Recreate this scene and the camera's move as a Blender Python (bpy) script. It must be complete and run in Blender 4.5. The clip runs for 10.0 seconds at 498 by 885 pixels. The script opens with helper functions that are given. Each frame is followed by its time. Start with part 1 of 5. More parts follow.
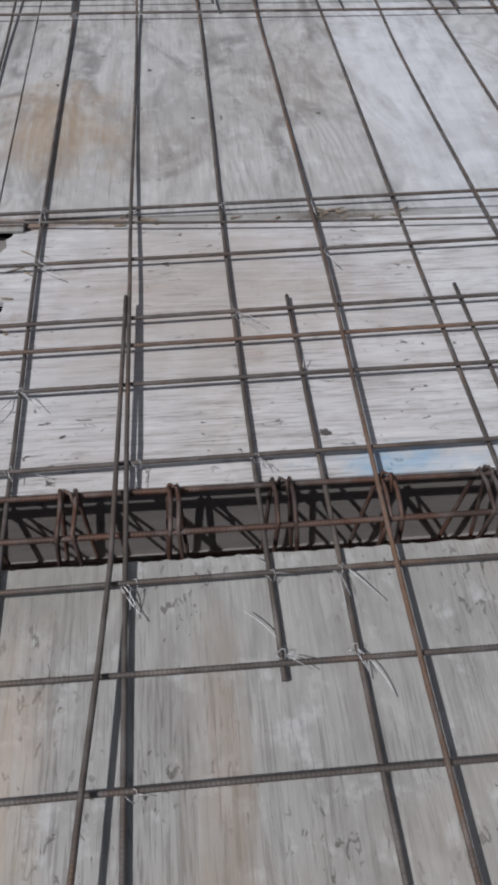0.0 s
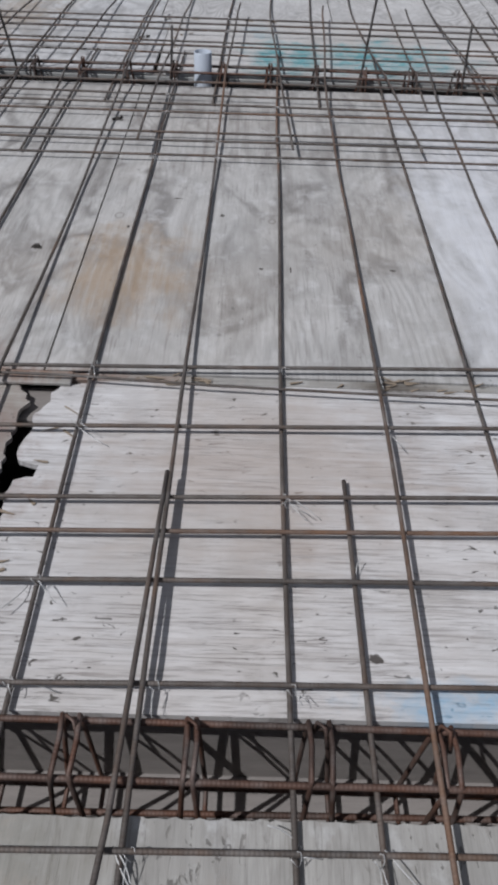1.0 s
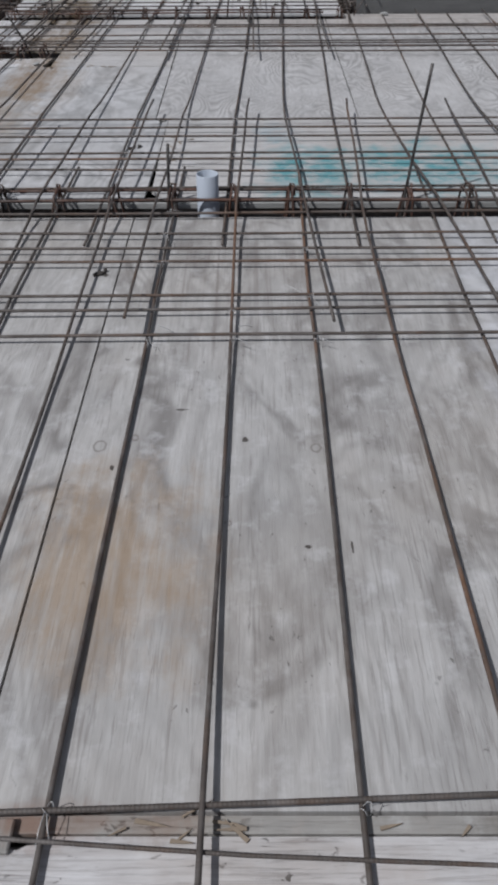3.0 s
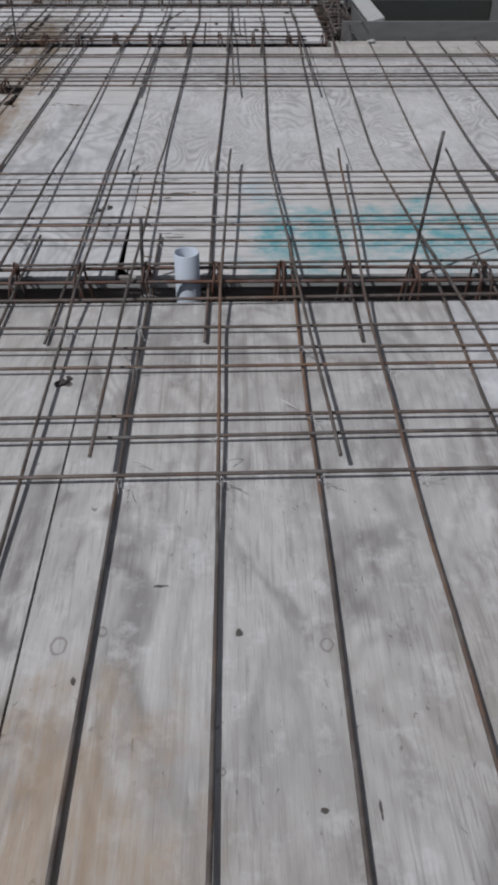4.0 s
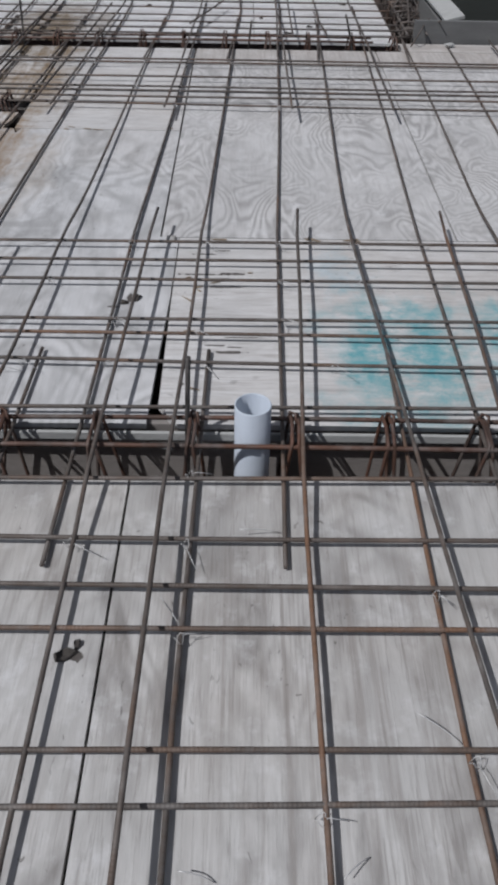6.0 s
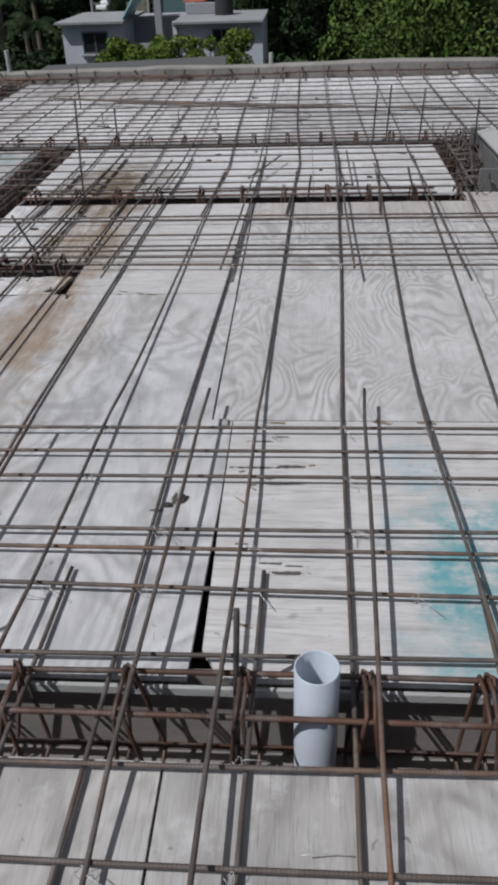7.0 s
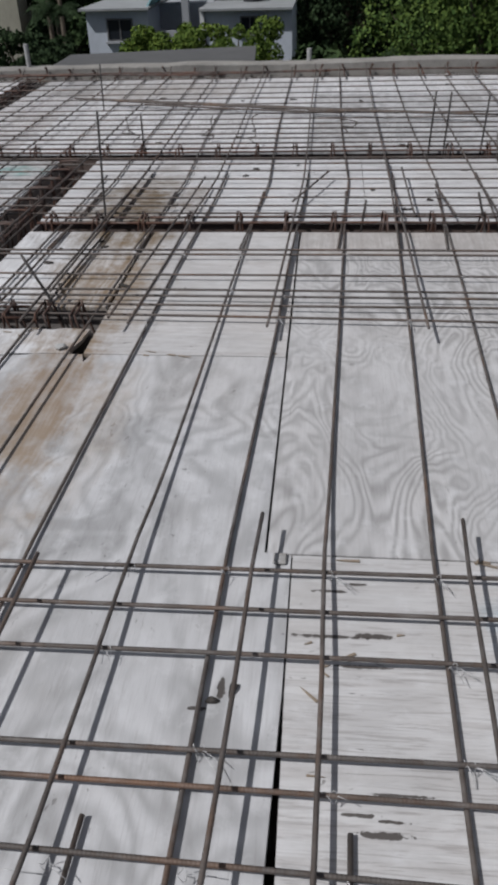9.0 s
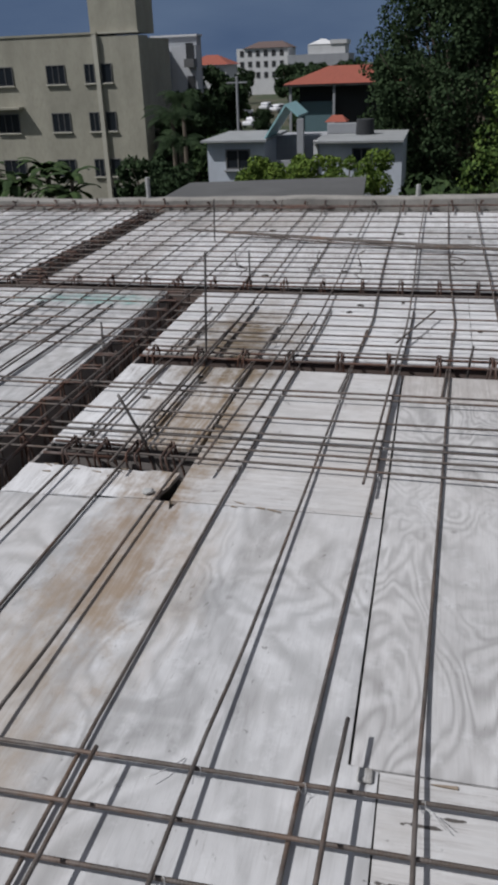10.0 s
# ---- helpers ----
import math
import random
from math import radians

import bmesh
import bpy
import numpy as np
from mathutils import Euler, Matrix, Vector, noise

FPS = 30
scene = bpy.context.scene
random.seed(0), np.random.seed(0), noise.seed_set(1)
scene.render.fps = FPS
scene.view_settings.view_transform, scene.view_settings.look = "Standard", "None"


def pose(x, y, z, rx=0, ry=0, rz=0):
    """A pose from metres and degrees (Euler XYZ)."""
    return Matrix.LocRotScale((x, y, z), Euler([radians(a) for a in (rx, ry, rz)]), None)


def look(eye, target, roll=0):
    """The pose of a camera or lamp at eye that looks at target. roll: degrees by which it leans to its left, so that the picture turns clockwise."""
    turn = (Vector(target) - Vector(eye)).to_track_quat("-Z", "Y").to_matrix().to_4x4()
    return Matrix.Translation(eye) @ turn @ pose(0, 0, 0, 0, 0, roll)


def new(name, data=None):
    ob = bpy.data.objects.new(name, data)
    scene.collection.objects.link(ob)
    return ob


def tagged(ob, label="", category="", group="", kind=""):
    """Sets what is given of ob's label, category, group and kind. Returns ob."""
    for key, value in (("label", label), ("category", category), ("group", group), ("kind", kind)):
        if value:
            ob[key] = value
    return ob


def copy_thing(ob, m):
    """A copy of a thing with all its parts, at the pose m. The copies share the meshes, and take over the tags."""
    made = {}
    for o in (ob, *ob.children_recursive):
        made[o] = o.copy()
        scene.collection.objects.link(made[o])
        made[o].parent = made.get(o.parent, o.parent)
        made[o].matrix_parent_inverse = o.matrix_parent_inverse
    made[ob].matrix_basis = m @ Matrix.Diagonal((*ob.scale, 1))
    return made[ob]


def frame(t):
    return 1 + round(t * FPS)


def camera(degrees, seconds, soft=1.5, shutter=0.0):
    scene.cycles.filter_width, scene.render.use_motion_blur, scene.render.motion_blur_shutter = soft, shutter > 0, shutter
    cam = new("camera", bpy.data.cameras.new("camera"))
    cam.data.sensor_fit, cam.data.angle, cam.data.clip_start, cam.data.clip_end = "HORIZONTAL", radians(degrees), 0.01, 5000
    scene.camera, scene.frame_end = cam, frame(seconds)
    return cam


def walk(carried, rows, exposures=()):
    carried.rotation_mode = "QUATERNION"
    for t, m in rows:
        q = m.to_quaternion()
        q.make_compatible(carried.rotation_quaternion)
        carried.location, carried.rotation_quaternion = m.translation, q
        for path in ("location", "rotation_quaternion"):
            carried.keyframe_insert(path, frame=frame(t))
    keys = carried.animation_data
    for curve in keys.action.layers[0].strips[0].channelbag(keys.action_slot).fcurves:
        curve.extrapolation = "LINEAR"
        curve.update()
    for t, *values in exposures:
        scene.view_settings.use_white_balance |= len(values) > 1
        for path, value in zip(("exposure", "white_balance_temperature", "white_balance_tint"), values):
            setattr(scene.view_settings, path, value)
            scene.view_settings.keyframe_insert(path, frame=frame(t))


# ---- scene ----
cam = camera(34.9, 10.0, soft=3.8)
METRES, EYE, TILT, LEAN, TURN = 5.319, 1.5, 0.0, 0.0, -5.0
PATH = [
    (0, (0.065, 0.125, 1.496), (0.226, 1.444, 0.001), 2.1),
    (0.5, (0.077, 0.266, 1.506), (0.168, 1.702, 0.117), 2.5),
    (1, (0.113, 0.472, 1.514), (0.131, 1.966, 0.184), 2.3),
    (1.5, (0.102, 0.704, 1.501), (0.035, 2.21, 0.186), 0.7),
    (2, (-0.016, 1.075, 1.457), (-0.04, 2.566, 0.125), 1.3),
    (2.5, (0.009, 1.342, 1.49), (0.031, 2.872, 0.201), 0.4),
    (2.7, (0.017, 1.517, 1.471), (0.007, 3.072, 0.213), -0.4),
    (3.8, (0.03, 2.275, 1.553), (0.037, 3.832, 0.298), 0.3),
    (4, (-0.012, 2.406, 1.563), (0.032, 3.962, 0.307), 0.3),
    (4.5, (-0.009, 2.758, 1.53), (0.011, 4.335, 0.299), 0.9),
    (5, (0.011, 3.078, 1.53), (-0.06, 4.639, 0.282), 0.4),
    (5.5, (-0.104, 3.414, 1.519), (-0.059, 4.916, 0.199), 2.4),
    (6, (-0.217, 3.664, 1.494), (-0.197, 5.18, 0.19), 1.2),
    (6.2, (-0.151, 3.78, 1.479), (-0.273, 5.352, 0.249), -3.9),
    (7.3, (-0.28, 4.278, 1.574), (-0.398, 6.004, 0.571), -0.9),
    (7.5, (-0.329, 4.338, 1.606), (-0.365, 6.101, 0.662), -0.4),
    (8, (-0.47, 4.501, 1.604), (-0.495, 6.257, 0.647), -0.9),
    (8.5, (-0.512, 4.649, 1.563), (-0.561, 6.334, 0.486), 0.5),
    (9, (-0.407, 4.95, 1.547), (-0.587, 6.609, 0.444), -1.9),
    (9.5, (-0.369, 5.104, 1.637), (-0.616, 6.886, 0.762), -1.4),
    (10, (-0.43, 5.212, 1.634), (-0.855, 6.966, 0.771), -2.2),
]
walk(cam, [(t, look(eye, target, roll)) for t, eye, target, roll in PATH],
     exposures=[(0.0, -0.08, 6180, 11), (1.5, -0.05, 6180, 11), (2.0, -0.19, 6180, 11), (2.5, -0.20, 6180, 11), (4.0, -0.19, 6200, 11), (4.5, -0.18, 6200, 11), (6.0, -0.06, 6200, 11), (7.5, 0.05, 6300, 11), (8.5, 0.0, 6300, 11), (9.0, -0.08, 6300, 11), (10.0, 0.06, 6300, 11)])



# ---------------------------------------------------------------- light
SUN_FROM = Vector((-0.50, -0.34, 0.80)).normalized()
world = bpy.data.worlds.new("world")
scene.world = world
world.use_nodes = True
wn = world.node_tree
wn.nodes.clear()
sky = wn.nodes.new("ShaderNodeTexSky")
sky.sky_type = "NISHITA"
sky.sun_disc = False
sky.sun_elevation = math.asin(SUN_FROM.z)
sky.sun_rotation = math.atan2(SUN_FROM.x, SUN_FROM.y)
sky.air_density, sky.dust_density, sky.ozone_density = 1.3, 1.5, 2.0
back = wn.nodes.new("ShaderNodeBackground")
back.inputs["Strength"].default_value = 0.045
wout = wn.nodes.new("ShaderNodeOutputWorld")
# a bank of blue-grey rain cloud low round the horizon
tc = wn.nodes.new("ShaderNodeTexCoord")
sep = wn.nodes.new("ShaderNodeSeparateXYZ")
wn.links.new(tc.outputs["Generated"], sep.inputs[0])
cloud = wn.nodes.new("ShaderNodeTexNoise")
cloud.inputs["Scale"].default_value, cloud.inputs["Detail"].default_value = 5.0, 6.0
stretch = wn.nodes.new("ShaderNodeVectorMath")
stretch.operation = "MULTIPLY"
stretch.inputs[1].default_value = (1.0, 1.0, 3.5)
wn.links.new(tc.outputs["Generated"], stretch.inputs[0])
wn.links.new(stretch.outputs[0], cloud.inputs["Vector"])
edge_of_bank = wn.nodes.new("ShaderNodeMapRange")
for slot, value in zip(range(1, 5), (0.50, 0.12, 0.0, 0.93)):
    edge_of_bank.inputs[slot].default_value = value
wn.links.new(sep.outputs[2], edge_of_bank.inputs[0])
grey = wn.nodes.new("ShaderNodeMix")
grey.data_type = "RGBA"
wn.links.new(cloud.outputs[0], grey.inputs[0])
grey.inputs[6].default_value, grey.inputs[7].default_value = (0.7, 1.45, 3.2, 1), (2.5, 3.6, 5.4, 1)
bank = wn.nodes.new("ShaderNodeMix")
bank.data_type = "RGBA"
wn.links.new(edge_of_bank.outputs[0], bank.inputs[0])
haze = wn.nodes.new("ShaderNodeMix")
haze.data_type = "RGBA"
haze.inputs[0].default_value = 0.72
haze.inputs[7].default_value = (5.0, 5.0, 5.2, 1)
wn.links.new(sky.outputs[0], haze.inputs[6])
wn.links.new(haze.outputs[2], bank.inputs[6])
wn.links.new(grey.outputs[2], bank.inputs[7])
wn.links.new(bank.outputs[2], back.inputs[0])
wn.links.new(back.outputs[0], wout.inputs[0])
sun = new("sun", bpy.data.lights.new("sun", "SUN"))
sun.data.energy, sun.data.angle, sun.data.color = 3.25, radians(0.6), (1.0, 0.985, 0.965)
sun.matrix_world = look(SUN_FROM * 60, (0, 0, 0))


# ---------------------------------------------------------------- material helpers
class Nodes:
    """A short way to write node trees."""

    def __init__(self, name):
        self.mat = bpy.data.materials.new(name)
        self.mat.use_nodes = True
        self.nt = self.mat.node_tree
        self.nt.nodes.clear()
        self.out = self.nt.nodes.new("ShaderNodeOutputMaterial")
        self.bsdf = self.nt.nodes.new("ShaderNodeBsdfPrincipled")
        self.nt.links.new(self.bsdf.outputs[0], self.out.inputs[0])

    def put(self, socket, value):
        if isinstance(value, bpy.types.NodeSocket):
            self.nt.links.new(value, socket)
        elif value is not None:
            if isinstance(value, tuple) and len(value) == 3 and socket.type == "RGBA":
                value = (*value, 1)
            socket.default_value = value

    def node(self, kind, out=0, props=(), **inputs):
        n = self.nt.nodes.new(kind)
        for key, value in props:
            setattr(n, key, value)
        for key, value in inputs.items():
            self.put(n.inputs[int(key[1:])] if key[0] == "i" and key[1:].isdigit() else n.inputs[key], value)
        return n.outputs[out]

    def coords(self):
        return self.node("ShaderNodeTexCoord", 3)

    def place(self):
        return self.node("ShaderNodeNewGeometry", 0)

    def rnd(self):
        return self.node("ShaderNodeObjectInfo", "Random")

    def island(self):
        return self.node("ShaderNodeNewGeometry", "Random Per Island")

    def attr(self, name):
        return self.node("ShaderNodeAttribute", 2, (("attribute_name", name),))

    def math(self, op, a, b=0.0, c=0.0, clamp=False):
        return self.node("ShaderNodeMath", 0, (("operation", op), ("use_clamp", clamp)), i0=a, i1=b, i2=c)

    def vmath(self, op, a, b=(0, 0, 0), out=0):
        return self.node("ShaderNodeVectorMath", out, (("operation", op),), i0=a, i1=b)

    def noise(self, vec, scale, detail=4.0, rough=0.55, distort=0.0):
        return self.node("ShaderNodeTexNoise", 0, (), Vector=vec, Scale=scale, Detail=detail, Roughness=rough, Distortion=distort)

    def mix(self, fac, a, b, blend="MIX"):
        return self.node("ShaderNodeMix", 2, (("data_type", "RGBA"), ("blend_type", blend)), i0=fac, i6=a, i7=b)

    def ramp(self, fac, lo, hi):
        return self.node("ShaderNodeMapRange", 0, (("clamp", True),), i0=fac, i1=lo, i2=hi, i3=0.0, i4=1.0)

    def blotch(self, pos, centre, size, wobble, outer=1.15, inner=0.35):
        """A mask: 1 inside a ragged ellipse at a place of the world."""
        d = self.vmath("LENGTH", self.vmath("DIVIDE", self.vmath("SUBTRACT", pos, (*centre, 0)), (*size, 9)), out=1)
        d = self.math("ADD", d, self.math("MULTIPLY", self.math("SUBTRACT", wobble, 0.5), 2.6))
        return self.ramp(d, outer, inner)

    def finish(self, colour, rough=0.8, metal=0.0, bump=None, strength=0.3, distance=0.002):
        self.put(self.bsdf.inputs["Base Color"], colour)
        self.put(self.bsdf.inputs["Roughness"], rough)
        self.put(self.bsdf.inputs["Metallic"], metal)
        if bump is not None:
            self.put(self.bsdf.inputs["Normal"], self.node("ShaderNodeBump", 0, (), Strength=strength, Distance=distance, Height=bump))
        return self.mat


def plywood(name, light, dark, figure, stripe, crack, stain, curl=(2.3, 0.85), rings=70.0, smoky=0.7, soft=False, flecks=False):
    """Weathered form plywood, grain along local y. figure: strength of the swirling rings; stripe: of the straight grain;
    crack: of splits, chips and specks; stain: of brown damp marks; curl: how close the rings crowd across and along."""
    n = Nodes(name)
    shift = n.vmath("MULTIPLY", n.node("ShaderNodeCombineXYZ", 0, (), X=n.rnd(), Y=n.rnd(), Z=n.rnd()), (37.0, 61.0, 83.0))
    co = n.vmath("ADD", n.coords(), shift)
    pos = n.place()
    low = n.noise(n.vmath("MULTIPLY", co, (*curl, 1.0)), 1.0, 3.0, 0.42, 0.55)
    jag = n.noise(n.vmath("MULTIPLY", co, (30.0, 5.0, 1.0)), 1.0, 3.0, 0.6)
    phase = n.math("ADD", n.math("MULTIPLY", low, rings), n.math("MULTIPLY", jag, 0.5 if soft else 1.6))
    ring = n.math("ADD", n.math("MULTIPLY", n.math("SINE", phase), 0.5), 0.5)
    ring = n.math("MULTIPLY", n.math("POWER", ring, 1.5), n.ramp(n.noise(n.vmath("MULTIPLY", co, (1.6, 0.8, 1.0)), 1.3, 3.0), 0.30, 0.52))
    if not soft:
        ring = n.math("MULTIPLY", ring, n.ramp(n.noise(n.vmath("MULTIPLY", co, (40.0, 3.0, 1.0)), 1.0, 4.0, 0.65), 0.10, 0.60))
    lines = n.noise(n.vmath("ADD", n.vmath("MULTIPLY", co, (48.0, 1.1, 1.0)), n.vmath("MULTIPLY", n.node("ShaderNodeTexNoise", 1, (), Vector=co, Scale=2.2), (2.2, 0.0, 0.0))), 1.0, 4.0, 0.6, 0.25)
    lines2 = n.noise(n.vmath("MULTIPLY", co, (120.0, 6.0, 1.0)), 1.0, 4.0, 0.68, 0.8)
    fine = n.noise(n.vmath("MULTIPLY", co, (210.0, 12.0, 1.0)), 1.0, 3.0, 0.6)
    blot = n.noise(co, 2.3, 6.0, 0.62)
    wear = n.noise(co, 12.0, 6.0, 0.68)
    c = n.mix(n.math("MULTIPLY", n.ramp(lines, 0.40, 0.64), stripe), light, dark)
    c = n.mix(n.math("MULTIPLY", n.ramp(lines2, 0.50, 0.70), 0.55 * stripe), c, tuple(v * 0.62 for v in dark))
    c = n.mix(n.math("MULTIPLY", ring, figure), c, tuple(v * 0.60 for v in dark))
    # broad smoky bands where the cut runs flat through the growth rings
    smoke = n.noise(n.vmath("MULTIPLY", co, (2.6, 1.3, 1.0)), 1.0, 3.0, 0.5, 0.9)
    smoke = n.ramp(n.math("ABSOLUTE", n.math("SUBTRACT", smoke, 0.5)), 0.070, 0.012)
    smoke = n.math("MULTIPLY", smoke, n.ramp(n.noise(n.vmath("MULTIPLY", co, (9.0, 2.5, 1.0)), 1.0, 5.0, 0.65), 0.34, 0.58))
    c = n.mix(n.math("MULTIPLY", smoke, smoky * figure + 0.06), c, tuple(v * 0.58 for v in dark))
    mottle = n.noise(n.vmath("MULTIPLY", co, (7.0, 4.0, 1.0)), 1.0, 6.0, 0.7, 0.6)
    c = n.mix(n.math("MULTIPLY", n.ramp(mottle, 0.50, 0.66), 0.26 + 0.35 * stain), c, tuple(v * w for v, w in zip(dark, (0.74, 0.745, 0.74))))
    c = n.mix(n.math("MULTIPLY", n.ramp(fine, 0.50, 0.74), 0.10 if soft else 0.26), c, tuple(v * 0.55 for v in dark))
    c = n.mix(n.math("MULTIPLY", n.ramp(blot, 0.42, 0.66), 0.55), c, tuple(v * 0.74 for v in light))
    c = n.mix(n.math("MULTIPLY", n.ramp(wear, 0.54, 0.68), 0.34), c, (0.66, 0.66, 0.67))
    c = n.mix(n.math("MULTIPLY", n.ramp(n.noise(co, 1.1, 5.0, 0.6), 0.48, 0.72), stain), c, (0.33, 0.25, 0.17))
    # splits along the grain, chips torn out of the face, knots and nail specks
    split = n.noise(n.vmath("MULTIPLY", co, (34.0, 2.1, 1.0)), 1.0, 6.0, 0.75, 0.5)
    split = n.ramp(split, 0.69, 0.73)
    craze = n.noise(n.vmath("MULTIPLY", co, (125.0, 5.0, 1.0) if crack < 0.92 else (165.0, 5.5, 1.0)), 1.0, 6.0, 0.70, 0.9)
    craze = n.math("MULTIPLY", n.ramp(craze, 0.53, 0.60), n.ramp(n.noise(n.vmath("MULTIPLY", co, (3.0, 2.0, 1.0)), 1.0, 4.0, 0.6), 0.30, 0.58))
    c = n.mix(n.math("MULTIPLY", craze, (1.25 if crack < 0.92 else 0.95) * max(0.0, crack - 0.32)), c, tuple(v * w for v, w in zip(dark, (0.38, 0.34, 0.32))))
    chip = n.noise(n.vmath("MULTIPLY", co, (58.0, 26.0, 1.0)), 1.0, 3.0, 0.55, 0.8)
    chip = n.math("MULTIPLY", n.ramp(chip, 0.62 if flecks else 0.675 if crack < 0.85 else 0.655, 0.66 if flecks else 0.70 if crack < 0.85 else 0.685), n.ramp(n.noise(co, 3.0, 2.0), 0.46 if crack < 0.85 else 0.40, 0.58))
    cell = n.node("ShaderNodeTexVoronoi", 0, (), Vector=n.vmath("ADD", n.vmath("MULTIPLY", co, (1.0, 1.0, 0.0)), n.vmath("MULTIPLY", n.node("ShaderNodeTexNoise", 1, (), Vector=co, Scale=30.0), (0.02, 0.02, 0.0))), Scale=3.3)
    knot = n.ramp(cell, 0.055, 0.02)
    marks = n.math("MAXIMUM", n.math("MULTIPLY", n.math("MAXIMUM", split, chip), crack), n.math("MULTIPLY", knot, 0.35))
    c = n.mix(marks, c, (0.075, 0.065, 0.057))
    # spills with a place of their own: turquoise paint, white wash, rust and mud
    wob = n.noise(n.vmath("MULTIPLY", pos, (1.0, 0.7, 1.0)), 6.0, 7.0, 0.72)
    brush = n.ramp(n.noise(n.vmath("MULTIPLY", pos, (8.0, 11.0, 1.0)), 1.0, 6.0, 0.7), 0.36, 0.58)
    for centre, size, colour, amount in (
        ((0.30, 5.84), (0.26, 0.47), (0.125, 0.325, 0.36), 1.0),
        ((0.92, 5.90), (0.56, 0.41), (0.125, 0.325, 0.36), 1.0),
        ((0.16, 6.45), (0.12, 0.22), (0.28, 0.46, 0.55), 0.35),
        ((0.62, 1.36), (0.26, 0.06), (0.20, 0.42, 0.62), 0.6),
        ((-3.05, 10.9), (0.62, 0.16), (0.13, 0.42, 0.38), 0.6),
    ):
        c = n.mix(n.math("MULTIPLY", n.math("MULTIPLY", n.blotch(pos, centre, size, wob), brush), amount), c, colour)
    for centre, size, colour, amount in (
        ((1.15, 3.7), (0.34, 1.6), (0.66, 0.67, 0.71), 0.6),
        ((-0.34, 3.12), (0.28, 0.38), (0.335, 0.235, 0.145), 0.65),
        ((-1.62, 9.90), (0.40, 0.95), (0.15, 0.108, 0.062), 1.0),
        ((-1.55, 8.65), (0.34, 0.72), (0.22, 0.155, 0.092), 0.95),
        ((-0.80, 1.95), (0.30, 0.70), (0.24, 0.17, 0.148), 1.0),
        ((-1.50, 7.55), (0.22, 0.62), (0.25, 0.175, 0.11), 0.85),
        ((-1.60, 6.75), (0.28, 0.70), (0.30, 0.235, 0.17), 0.6),
        ((-1.22, 7.4), (0.12, 0.55), (0.33, 0.25, 0.17), 0.30),
        ((0.10, 0.55), (0.08, 0.42), (0.30, 0.225, 0.165), 0.45),
        ((-0.25, 1.02), (0.16, 0.12), (0.22, 0.21, 0.18), 0.6),
        ((-0.28, 0.15), (0.10, 0.4), (0.27, 0.26, 0.20), 0.6),
        ((0.20, 2.05), (0.6, 0.36), (0.40, 0.335, 0.295), 0.6),
        ((-0.30, 0.70), (0.10, 0.30), (0.50, 0.40, 0.32), 0.5),
        ((-2.3, 14.2), (1.3, 0.7), (0.30, 0.27, 0.24), 0.7),
        ((0.60, 2.455), (0.16, 0.05), (0.10, 0.085, 0.07), 0.9),
        ((-0.62, 2.46), (0.5, 0.05), (0.22, 0.13, 0.09), 0.8),
    ):
        soak = n.math("ADD", 0.45, n.math("MULTIPLY", n.ramp(n.math("ADD", n.math("MULTIPLY", lines, 0.6), n.math("MULTIPLY", wear, 0.4)), 0.36, 0.62), 0.75))
        c = n.mix(n.math("MULTIPLY", n.math("MULTIPLY", n.blotch(pos, centre, size, wob), soak, clamp=True), amount), c, colour)
    # a run of straight dark grain, and knots that show as rings
    run = n.ramp(n.noise(n.vmath("MULTIPLY", pos, (36.0, 0.5, 1.0)), 1.0, 4.0, 0.65, 0.3), 0.49, 0.62)
    c = n.mix(n.math("MULTIPLY", n.math("MULTIPLY", run, n.blotch(pos, (-0.10, 4.68), (0.40, 0.62), wob)), 0.55), c, (0.19, 0.165, 0.15))
    for (kx, ky), size in (((-0.43, 3.58), 0.018), ((-0.33, 3.62), 0.010), ((0.21, 3.57), 0.014)):
        gap = n.vmath("LENGTH", n.vmath("MULTIPLY", n.vmath("SUBTRACT", pos, (kx, ky, 0)), (1.0, 0.75, 0.0)), out=1)
        gap = n.math("ADD", gap, n.math("MULTIPLY", n.math("SUBTRACT", n.noise(pos, 60.0, 3.0), 0.5), 0.010))
        c = n.mix(n.math("MULTIPLY", n.ramp(n.math("ABSOLUTE", n.math("SUBTRACT", gap, size)), 0.0042, 0.001), 0.6), c, (0.15, 0.13, 0.115))
    # larger knots and torn places
    for centre, size in (((0.426, 1.465), (0.016, 0.012)), ((-0.591, 4.675), (0.034, 0.016)), ((0.278, 3.17), (0.004, 0.026)), ((0.165, 3.17), (0.010, 0.008)), ((0.67, 3.19), (0.012, 0.007)), ((0.0, 3.61), (0.011, 0.014)), ((-0.38, 3.48), (0.006, 0.012)), ((-0.20, 3.76), (0.022, 0.005)), ((-0.71, 3.28), (0.022, 0.014)),
                         ((-0.37, 6.385), (0.10, 0.007)), ((-0.26, 6.392), (0.06, 0.010)), ((-0.37, 6.55), (0.05, 0.006)), ((-0.30, 6.58), (0.03, 0.006)), ((-0.29, 6.29), (0.08, 0.006)), ((-0.26, 5.86), (0.065, 0.008)), ((-0.31, 5.90), (0.04, 0.005)), ((-0.24, 5.89), (0.04, 0.004)), ((-0.22, 5.95), (0.07, 0.004)), ((-0.63, 6.20), (0.010, 0.035)), ((-0.68, 6.14), (0.025, 0.006)), ((-0.415, 5.60), (0.007, 0.010)), ((-0.405, 5.68), (0.006, 0.008))):
